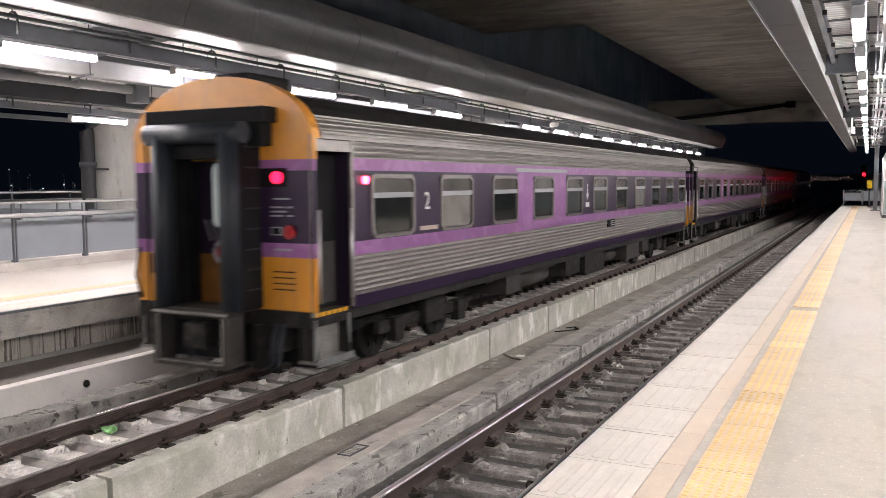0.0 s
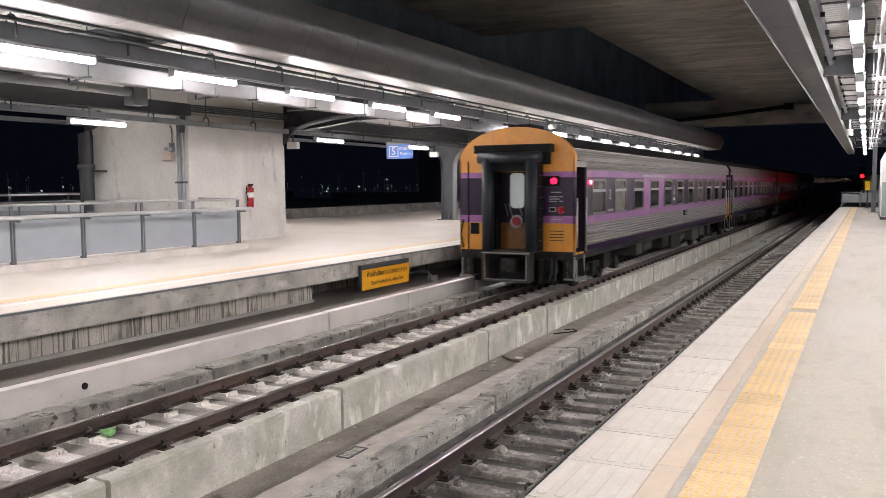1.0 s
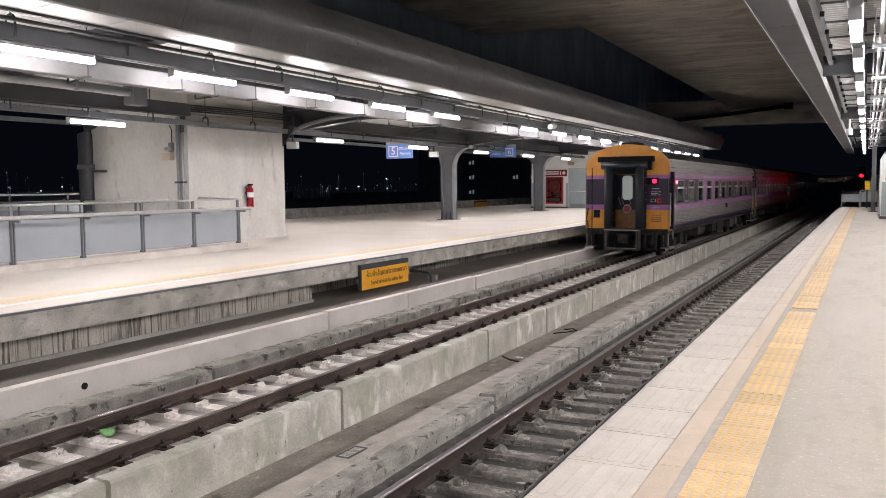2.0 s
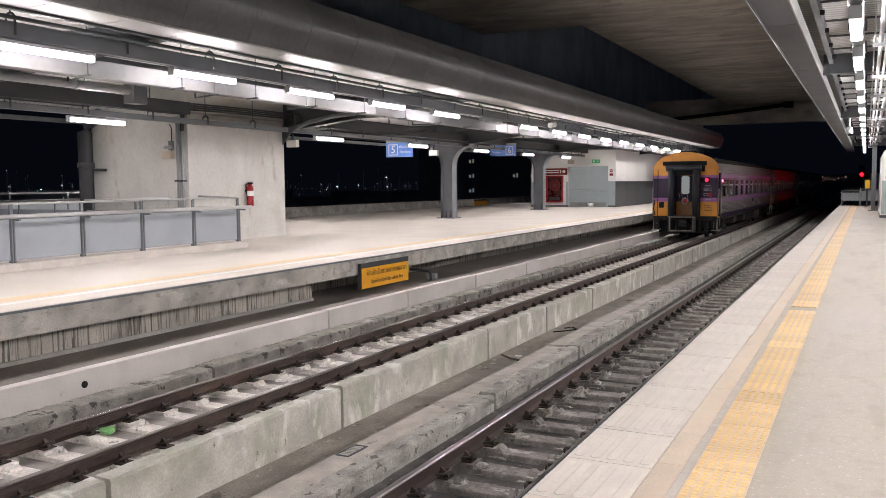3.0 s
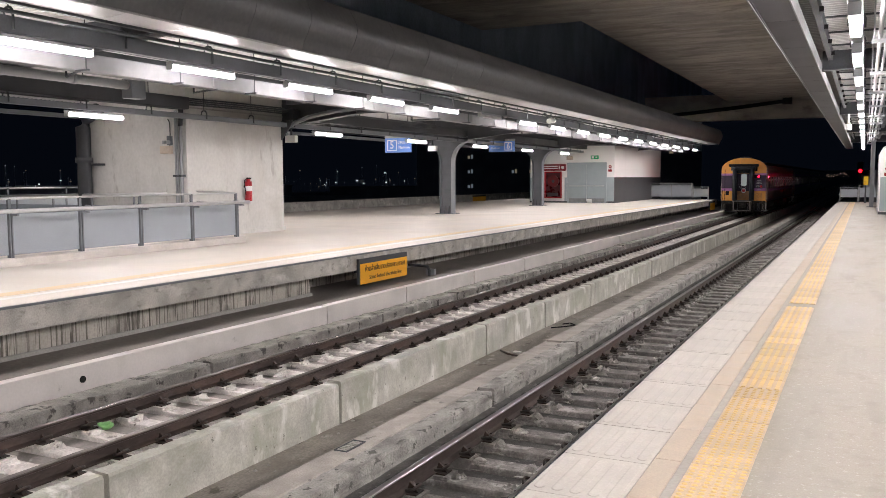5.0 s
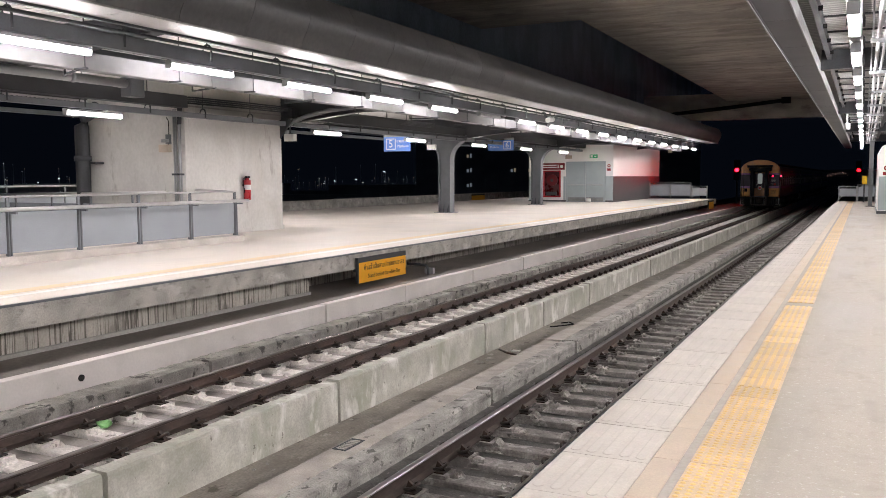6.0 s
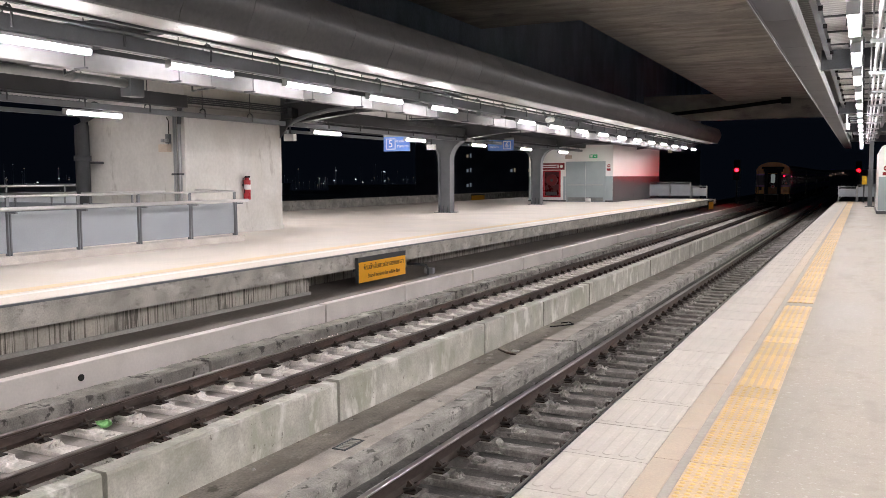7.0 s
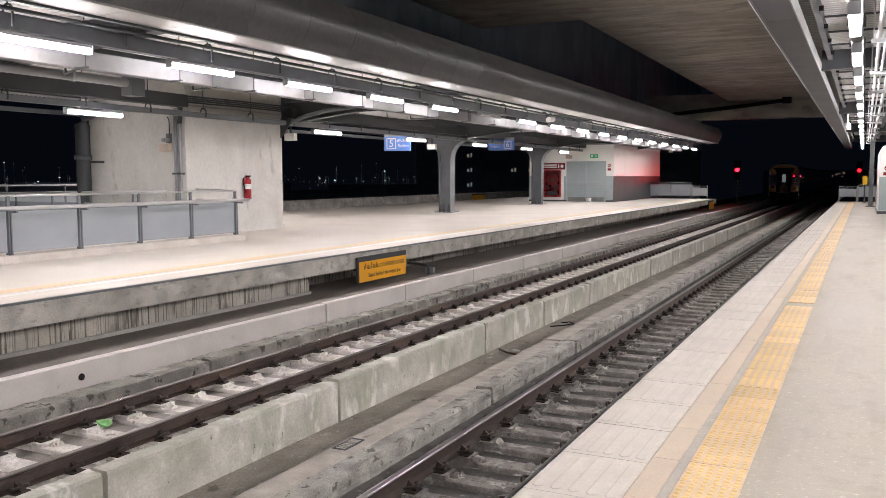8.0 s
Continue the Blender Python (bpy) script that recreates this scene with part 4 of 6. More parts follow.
        part("side_arrow", extrude_x([(10.65, 2.52), (10.65, 2.3), (10.57, 2.3), (10.67, 2.16), (10.77, 2.3), (10.69, 2.3), (10.69, 2.52)], 1.397, 1.401), M_WHITE, root, "white arrow pointing down")
        part("text_bar", boxes((1.397, 1.401, 10.55, 10.8, 2.0, 2.1)), M_WHITE, root)
        # buffer frame and coupler
        bf = part("buffer_frame", boxes((-0.63, -0.55, -0.5, -0.2, 0.4, 1.0), (0.45, 0.53, -0.5, -0.2, 0.4, 1.0), (-0.63, 0.53, -0.5, -0.2, 1.0, 1.05), (-0.63, 0.53, -0.5, -0.38, 0.38, 0.45), bevel=0.012), M_UNDER_L, root, "grey steel buffer frame")
        # pale strips imitate the highlights on the frame edges
        for x0, x1, z0, z1 in ((-0.63, 0.53, 1.02, 1.05), (-0.555, -0.54, 0.45, 1.0), (0.44, 0.455, 0.45, 1.0), (-0.55, 0.45, 0.435, 0.452)):
            part("frame_edge", boxes((x0, x1, -0.512, -0.5, z0, z1)), M_STEP, bf, "pale strip put in for the edge highlight")
        # made-up black plate that fills the dark space below the coach end
        part("drawgear_plate", boxes((-1.2, 1.2, 0.35, 0.45, 0.3, 0.88), (-0.75, 0.75, 0.5, 2.0, 0.5, 0.88)), M_BLACK, root, "added black plate that darkens the view under the floor")
        part("side_bracket", boxes((0.6, 0.7, -0.15, 0.3, 0.35, 0.88), (0.75, 0.95, -0.05, 0.3, 0.55, 0.88), (0.6, 1.0, 0.0, 0.1, 0.35, 0.42), bevel=0.01), M_UNDER, root, "grimy bracket under the coach end")
        part("coupler", boxes((-0.12, 0.12, -0.45, 0.3, 0.64, 0.88), (-0.17, 0.17, -0.48, -0.3, 0.6, 0.92), bevel=0.03), M_UNDER, root, "black automatic coupler")
        part("tail_lamp", tube(bmesh.new(), [(0.92, -0.05, 2.63), (0.92, 0.0, 2.63)], 0.07, 18), M_TAIL, root, "glowing red tail lamp")
        part("lamp_housing", boxes((0.66, 1.05, -0.012, 0.0, 2.52, 2.74), bevel=0.005), M_BLACK, root)
        part("reflector", tube(bmesh.new(), [(1.08, -0.03, 1.99), (1.08, 0.0, 1.99)], 0.085, 18), M_RED, root, "red round reflector")
    # bogies
    for yb in (3.6, COACH - 3.6):
        bg = part("bogie", boxes((-1.0, -0.88, yb - 1.5, yb + 1.5, 0.42, 0.6), (0.88, 1.0, yb - 1.5, yb + 1.5, 0.42, 0.6), (-1.0, 1.0, yb - 0.25, yb + 0.25, 0.45, 0.8), (0.95, 1.12, yb - 0.3, yb + 0.3, 0.4, 0.8), (-1.12, -0.95, yb - 0.3, yb + 0.3, 0.4, 0.8),
                                  *[(s * 1.0 - 0.09, s * 1.0 + 0.09, yb + o - 0.14, yb + o + 0.14, 0.28, 0.62) for s in (1, -1) for o in (-1.05, 1.05)], bevel=0.02), M_UNDER, root, "grimy black bogie frame")
        for o in (-1.05, 1.05):
            bm = bmesh.new()
            for s in (1, -1):
                disc_x(bm, s * 0.5, s * 0.62, 0, 0, 0.40)
                disc_x(bm, s * 0.48, s * 0.5, 0, 0, 0.43)
                for a in range(0, 360, 60):
                    box(bm, min(s * 0.62, s * 0.64), max(s * 0.62, s * 0.64), 0.22 * math.cos(radians(a)) - 0.03, 0.22 * math.cos(radians(a)) + 0.03, 0.22 * math.sin(radians(a)) - 0.03, 0.22 * math.sin(radians(a)) + 0.03)
            tube(bm, [(-0.95, 0, 0), (0.95, 0, 0)], 0.07, 10)
            ws = part("wheelset", bm, M_UNDER, bg, "steel wheels on an axle")
            ws.location = (0, yb + o, 0.40)
    # made-up black boxes that keep light from passing beneath the coach
    part("underfloor_duct", boxes((-0.5, 0.5, 5.6, COACH - 5.6, 0.5, 0.87), (-1.0, 1.0, 5.8, COACH - 5.8, 0.72, 0.87), bevel=0.02), M_UNDER, root, "added black box that blocks light under the floor")
    # underfloor boxes and tanks
    for y0, y1, z0, kind in ((6.2, 6.9, 0.5, 0), (7.2, 9.0, 0.45, 1), (9.6, 10.6, 0.5, 0), (11.0, 12.6, 0.38, 0), (13.0, 14.4, 0.5, 1), (14.8, 16.2, 0.42, 0), (16.6, 17.4, 0.5, 0)):
        if kind:
            part("air_tank", tube(bmesh.new(), [(0.85, y0, 0.66), (0.85, y1, 0.66)], 0.22, 16), M_UNDER_L, root, "dusty cylindrical tank")
        else:
            for x0 in (0.5, -1.25):
                part("equipment_box", boxes((x0, x0 + 0.75, y0, y1, z0, 0.88), bevel=0.02), M_UNDER if int(y0) % 2 else M_UNDER_L, root, "grimy underfloor equipment box")
    return root


COACHES = [coach(True)]
COACHES.append(coach(False))
for k in (2, 3):
    COACHES.append(copy_thing(COACHES[1], pose(TRACK_X, 8 + PITCH * k, RAIL)))


def train_y(t):
    return 8.0 + 9.8 * t + 0.056 * t * t


# ---- canopy steelwork ----
def canopy_column(m, shaft=True):
    root = thing("canopy_column", "grey painted steel column with curved flared head", "column", m, group="canopy columns")
    out = [(0.26, 0.0), (0.26, 2.25)]
    for k in range(1, 9):
        a = radians(90 * k / 8)
        out.append((0.26 + 0.78 * (1 - math.cos(a)), 2.25 + 0.85 * math.sin(a)))
    out += [(1.1, 3.22)]
    outline = out + [(-x, z) for x, z in reversed(out)]
    part("web", extrude_y(outline, -0.02, 0.02), M_STEEL, root)
    bm = bmesh.new()
    for s in (1, -1):
        pts = [(s * x, z) for x, z in out]
        for a, b in zip(pts, pts[1:]):
            v = [bm.verts.new((p[0], y, p[1])) for p in (a, b) for y in (-0.22, 0.22)]
            w = [bm.verts.new((p[0] + s * 0.02, y, p[1])) for p in (a, b) for y in (-0.22, 0.22)]
            for q in ((v[0], v[1], v[3], v[2]), (w[0], w[1], w[3], w[2]), (v[0], v[2], w[2], w[0]), (v[1], v[3], w[3], w[1])):
                bm.faces.new(q)
    bmesh.ops.recalc_face_normals(bm, faces=bm.faces[:])
    part("flange", bm, M_STEEL, root)
    part("base_plate", boxes((-0.42, 0.42, -0.36, 0.36, 0.0, 0.03)), M_STEEL, root)
    for x in (-0.2, 0, 0.2):
        part("stiffener", extrude_x([(-0.34, 0.03), (-0.22, 0.03), (-0.22, 0.36)], x - 0.01, x + 0.01), M_STEEL_D, root)
    return root


COLUMN = canopy_column(pose(-16.3, 33.1, 0))
copy_thing(COLUMN, pose(-16.5, 45.1, 0))
copy_thing(COLUMN, pose(-16.5, 56.9, 0))
copy_thing(COLUMN, pose(-16.4, 1.2, 0))


def rafters():
    for y in (-10.8, 1.2, 9.9, 21.1, 33.1, 45.1, 57.0):
        root = thing("rafter", "dark grey tapered steel roof beam", "roof beam", group="canopy rafters")
        pts = [(-9.72, 4.06), (-9.72, 3.78), (-12.6, 3.52), (-15.2, 3.22), (-17.6, 3.22), (-20.2, 3.5), (-23.4, 3.8), (-23.4, 4.06)]
        part("beam_web", extrude_y(pts, y - 0.02, y + 0.02), M_STEEL_D, root)
        bm = bmesh.new()
        for (xa, za), (xb, zb) in zip(pts[1:], pts[2:-1]):
            q = extrude_y([(xa, za), (xb, zb), (xb, zb - 0.025), (xa, za - 0.025)], y - 0.13, y + 0.13, bm)
        part("beam_flange", bm, M_STEEL_D, root)
    for x, z0, z1, w in ((-12.35, 3.86, 4.06, 0.12), (-13.6, 3.86, 4.06, 0.1), (-15.5, 3.30, 3.6, 0.3), (-18.2, 3.84, 4.06, 0.12), (-20.6, 3.84, 4.06, 0.12)):
        root = thing("purlin", "long grey steel purlin under the roof sheet", "purlin", group="purlins")
        spans = ((-19, 16.4), (20.75, 50.6)) if z0 < 3.5 else ((-19, 59),)
        for ya, yb in spans:
            part("purlin_body", boxes((x - w / 2, x + w / 2, ya, yb, z0, z1)), M_STEEL_D, root)
        for y in (1.2, 9.9, 21.1, 33.1, 45.1):
            part("cleat", boxes((x - w / 2 - 0.03, x + w / 2 + 0.03, y - 0.1, y + 0.1, z0 - 0.012, z0 + 0.05)), M_STEEL, root)
    # thin brace bars under the sheet
    for k in range(14):
        y = 3.2 + 3.1 * k
        root = thing("brace_bar", "thin dark steel brace below the canopy", "brace", group="brace bars")
        part("bar", tube(bmesh.new(), [(-11.0, y, 3.22), (-12.4, y + 0.9, 3.3), (-12.4, y + 0.9, 3.88)], 0.02, 6), M_STEEL_D, root)
    for y in (5.0, 17.4, 29.5, 41.5, 53.5):
        root = thing("rafter", "dark grey steel roof beam of the near canopy", "roof beam", group="canopy rafters")
        part("beam_web", extrude_y([(-0.78, 3.84), (-0.78, 3.50), (6.8, 3.50), (6.8, 3.84)], y - 0.015, y + 0.015), M_STEEL_D, root)
        part("beam_flange", boxes((-0.78, 6.8, y - 0.12, y + 0.12, 3.47, 3.5)), M_STEEL_D, root)
    root = thing("purlin", "grey steel edge purlin of the near canopy", "purlin", group="purlins")
    part("purlin_body", boxes((-0.68, -0.60, -15, 57, 3.66, 3.84)), M_STEEL_D, root)
    y = -14
    while y < 57:
        part("bracket", boxes((-0.60, -0.545, y, y + 0.05, 3.64, 3.70)), M_BLACK, root)
        part("tie_bar", boxes((-0.6, 6.5, y + 0.02, y + 0.04, 3.79, 3.82)), M_STEEL_D, root)
        y += 1.45
    root = thing("purlin", "grey steel middle purlin of the near canopy", "purlin", group="purlins")
    part("purlin_body", boxes((0.55, 0.67, -15, 57, 3.62, 3.84)), M_STEEL_D, root)


rafters()


def trapeze_hangers():
    y = -6.45
    while y < 55:
        root = thing("trapeze_hanger", "white strut frame carrying cables under the canopy", "hanger", group="trapeze hangers")
        part("strut", boxes((0.02, 0.46, y - 0.025, y + 0.025, 3.28, 3.33)), M_WHITE_ST, root)
        for x in (0.05, 0.43):
            part("rod", tube(bmesh.new(), [(x, y, 3.33), (x, y, 3.86)], 0.013, 6), M_WHITE_ST, root)
        y += 3.85
    for x, r in ((0.12, 0.028), (0.2, 0.02), (0.32, 0.035)):
        root = thing("conduit", "pale straight conduit on the strut frames", "conduit", group="conduits")
        part("pipe", tube(bmesh.new(), [(x, -14, 3.33 + r), (x, 50, 3.33 + r)], r, 8), M_WHITE_ST if x < 0.3 else M_GALV, root)


trapeze_hangers()


def overhead_left_services():
    root = thing("drain_pipe", "pale horizontal pipe with couplings below the canopy", "pipe")
    part("pipe", tube(bmesh.new(), [(-13.0, -16, 3.37), (-13.0, 12.6, 3.37)], 0.085, 14), M_WHITE_ST, root)
    for y in (4.2, 6.6, 9.0, 10.9):
        part("coupling", tube(bmesh.new(), [(-13.0, y, 3.37), (-13.0, y + 0.09, 3.37)], 0.098, 14), M_WHITE_ST, root)
    part("bracket_box", boxes((-13.14, -12.86, 12.2, 12.55, 3.12, 3.5), bevel=0.01), M_STEEL, root)
    # trunking made up to carry the added outer lamps
    root = thing("cable_tray", "grey metal cable trunking hung under the canopy", "cable tray", group="cable trays")
    part("trunking", boxes((-21.57, -21.43, -18, 60, 3.4, 3.52)), M_STEEL, root)
    part("hanger", tube(bmesh.new(), [(-21.5, 10, 3.5), (-21.5, 10, 4.1)], 0.01, 6), M_STEEL_D, root)
    # unseen trunking that goes with the added fill row
    root = thing("cable_tray", "grey metal cable trunking hung under the canopy", "cable tray", group="cable trays")
    part("trunking", boxes((4.12, 4.28, -14, 56, 3.5, 3.85)), M_STEEL, root)
    # thin conduits along the fascia
    for x, z, r in ((-9.80, 3.66, 0.028), (-9.9, 3.86, 0.02), (-11.4, 3.7, 0.025)):
        root = thing("conduit", "dark thin conduit along the canopy", "conduit", group="conduits")
        part("pipe", tube(bmesh.new(), [(x, -18, z), (x, 58, z)], r, 8), M_STEEL_D, root)
    for k in range(-6, 25):
        y = 9.3 + 2.0 * k
        root = thing("drop_rod", "thin dark hanging rod below the canopy", "hanger", group="drop rods")
        part("rod", tube(bmesh.new(), [(-10.75, y, 4.1), (-10.75, y, 3.2)], 0.009, 6), M_STEEL_D, root)
        part("foot", boxes((-10.97, -10.7, y - 0.02, y + 0.02, 3.19, 3.215)), M_STEEL_D, root)
    # bent cables over the shaft head
    for k in range(4):
        root = thing("cable_bundle", "dark bent cable over the shaft head", "cable", group="cables")
        z = 3.45 + 0.05 * k
        part("cable", tube(bmesh.new(), [(-15.8 + 0.06 * k, 16.50 - 0.03 * k, 2.9), (-15.75 + 0.05 * k, 16.45, z - 0.1), (-15.6, 16.7, z), (-15.55, 18.5, z + 0.02), (-15.5, 22.0, z + 0.03), (-15.3, 30.0, z + 0.05)], 0.022, 8), M_STEEL_D, root)
    root = thing("canopy_bracket", "grey curved steel bracket springing from the shaft", "bracket")
    path = [(-15.6, 20.75, 3.05), (-15.3, 20.75, 3.2), (-14.8, 20.75, 3.35), (-14.0, 20.75, 3.48), (-13.0, 20.75, 3.55)]
    part("arm", tube(bmesh.new(), path, 0.06, 10), M_STEEL, root)
    part("gusset", extrude_y([(-15.66, 2.7), (-15.35, 3.05), (-15.2, 3.25), (-15.66, 3.25)], 20.55, 20.6), M_STEEL_D, root)
    root = thing("deck_pipe", "dark pipe slung below the concrete deck", "pipe")
    part("pipe", tube(bmesh.new(), [(-14.6, 64.6, 6.05), (-8.9, 64.4, 6.5), (-4.9, 63.8, 6.85)], 0.14, 10), M_BLACK, root)
    part("bracket_box", boxes((-5.3, -4.7, 63.4, 63.9, 6.6, 7.02)), M_BLACK, root)


overhead_left_services()


# ---- shaft, stair railing ----
def shaft():
    root = structure("shaft_wall", boxes((-19.15, -15.66, 16.6, 20.62, 0.0, 4.1), bevel=0.01), M_BLOCK, "stained grey concrete lift shaft walls")
    part("base_course", boxes((-19.18, -15.63, 16.57, 20.65, 0.0, 0.12)), M_BLOCK, root)
    part("top_band", boxes((-15.655, -15.63, 16.62, 20.6, 3.36, 3.4)), M_CONC, root)
    d = thing("downpipe", "dark grey round downpipe with a collar and bracket", "downpipe")
    part("pipe", tube(bmesh.new(), [(-19.0, 16.25, 0.0), (-19.0, 16.25, 2.95), (-18.9, 16.25, 3.2), (-18.4, 16.25, 3.4)], 0.19, 16), M_STEEL_D, d)
    part("collar", tube(bmesh.new(), [(-19.0, 16.25, 2.0), (-19.0, 16.25, 2.14)], 0.225, 16), M_STEEL_D, d)
    part("bracket", boxes((-18.8, -18.6, 16.3, 16.6, 1.92, 1.98)), M_STEEL_D, d)
    for x, r in ((-15.97, 0.026), (-15.90, 0.026), (-15.78, 0.045)):
        c = thing("conduit", "grey vertical conduit on the shaft corner", "conduit", group="conduits")
        part("pipe", tube(bmesh.new(), [(x, 16.53, 0.0), (x, 16.53, 3.3)], r, 8), M_WHITE_ST, c)
        part("clamp", boxes((x - r - 0.02, x + r + 0.02, 16.46, 16.6, 1.6, 1.65)), M_STEEL_D, c)
    e = thing("emergency_light", "small cream emergency light box on the concrete wall", "emergency light", group="emergency lights")
    part("case", boxes((-16.43, -16.12, 16.44, 16.598, 2.2, 2.40), bevel=0.015), M_CREAM, e)
    part("conduit_box", boxes((-16.24, -16.12, 16.5, 16.598, 2.42, 2.66), bevel=0.01), M_STEEL, e, "grey conduit box")
    part("lamp_head", boxes((-16.33, -16.23, 16.42, 16.5, 2.45, 2.54), bevel=0.02), M_WHITE_ST, e)
    part("lamp_head", boxes((-16.2, -16.1, 16.42, 16.5, 2.45, 2.54), bevel=0.02), M_WHITE_ST, e)
    part("cable", tube(bmesh.new(), [(-16.2, 16.57, 2.4), (-16.18, 16.57, 2.7), (-16.18, 16.57, 3.0), (-16.25, 16.57, 3.1)], 0.012, 6), M_BLACK, e)
    f = thing("fire_extinguisher", "red fire extinguisher with white label on the wall", "fire extinguisher")
    bm = bmesh.new()
    tube(bm, [(-15.53, 18.85, 0.92), (-15.53, 18.85, 0.95), (-15.53, 18.85, 1.42), (-15.53, 18.85, 1.47)], 0.1, 16)
    part("cylinder", bm, M_RED, f)
    part("shoulder", tube(bmesh.new(), [(-15.53, 18.85, 1.46), (-15.53, 18.85, 1.53)], 0.06, 12), M_RED, f)
    part("valve", boxes((-15.56, -15.5, 18.8, 18.95, 1.53, 1.58)), M_BLACK, f)
    part("hose", tube(bmesh.new(), [(-15.53, 18.78, 1.55), (-15.53, 18.68, 1.5), (-15.53, 18.7, 1.3), (-15.53, 18.74, 1.1)], 0.014, 6), M_BLACK, f)
    part("paper_label", tube(bmesh.new(), [(-15.53, 18.85, 1.2), (-15.53, 18.85, 1.34)], 0.102, 16, False), M_WHITE, f, "white and blue label")
    part("hook", boxes((-15.66, -15.6, 18.8, 18.9, 1.3, 1.36)), M_BLACK, f)


shaft()


def railing():
    UPZ = 1.2
    root = thing("stair_railing", "steel stair railing with frosted glass panels", "railing")
    part("kerb", boxes((-13.78, -13.36, 0.5, 16.1, 0.0, 0.15), bevel=0.012), M_STAIR_KERB, root, "pale concrete kerb")
    y = 15.92
    while y > 1:
        p = part("post", boxes((-13.56, -13.46, y - 0.035, y - 0.012, 0.15, 1.02), (-13.56, -13.46, y + 0.012, y + 0.035, 0.15, 1.02)), M_STEEL, root)
        part("bracket", boxes((-13.5, -13.27, y - 0.02, y + 0.02, 0.9, 0.935), (-13.53, -13.49, y - 0.03, y + 0.03, 1.0, UPZ)), M_STEEL, p)
        part("glass_panel", boxes((-13.52, -13.50, y - 1.45, y - 0.05, 0.2, 0.93)), M_FROST, root, "frosted grey glass")
        y -= 1.505
    part("handrail", tube(bmesh.new(), [(-13.29, 0.5, 0.985), (-13.29, 16.15, 0.985)], 0.038, 12), M_CHROME, root, "round stainless handrail")
    part("upper_rail", tube(bmesh.new(), [(-13.51, 0.5, UPZ), (-13.51, 15.95, UPZ)], 0.022, 10), M_CHROME, root, "round stainless handrail")
    part("top_rail", tube(bmesh.new(), [(-13.51, 15.92, UPZ), (-15.62, 16.9, 1.22)], 0.025, 8), M_CHROME, root, "round stainless handrail")
    part("side_rail", tube(bmesh.new(), [(-13.51, 15.92, 0.92), (-15.62, 16.9, 0.95)], 0.02, 8), M_CHROME, root, "round stainless handrail")
    b = thing("stair_railing", "stainless railing at the back of the stairs", "railing")
    part("handrail", tube(bmesh.new(), [(-15.9, 16.1, 1.18), (-22.8, 16.1, 1.07)], 0.03, 8), M_CHROME, b, "round stainless handrail")
    for x in (-17.05, -18.6, -20.1, -21.6):
        part("post", boxes((x - 0.02, x + 0.02, 16.08, 16.12, 0.0, 1.1)), M_STEEL, b)
    part("glass_panel", boxes((-22.8, -16.0, 16.105, 16.115, 0.1, 0.86)), M_FROST, b, "frosted grey glass")
    c = thing("stair_railing", "stainless railing along the outer platform edge", "railing")
    part("handrail", tube(bmesh.new(), [(-23.4, 2, 1.3), (-23.4, 20.5, 1.3)], 0.03, 8), M_CHROME, c, "round stainless handrail")
    for k in range(8):
        part("post", boxes((-23.43, -23.37, 4.5 + 2.1 * k, 4.56 + 2.1 * k, 0, 1.3)), M_STEEL, c)
    part("glass_panel", boxes((-23.41, -23.39, 2, 20.5, 0.1, 1.1)), M_FROST, c, "frosted grey glass")


railing()


# ---- service room and platform end ----
TURN_Y = Matrix(((1, 0, 0), (0, 0, -1), (0, 1, 0))).to_4x4()     # writing that faces the camera's side along y
TURN_X = Matrix(((0, 0, 1), (1, 0, 0), (0, 1, 0))).to_4x4()      # writing that faces the tracks


def write(name, words, size, material, parent, place, turn, label=""):
    return lettering(name, words, size, material, parent, Matrix.Translation(place) @ turn, label=label)


def bars(parent, material, x0, x1, zs, y, h=0.02, r=None):
    for z in zs:
        part("text_bar", boxes((x0, x1, y - 0.003, y, z, z + h)), material, parent)


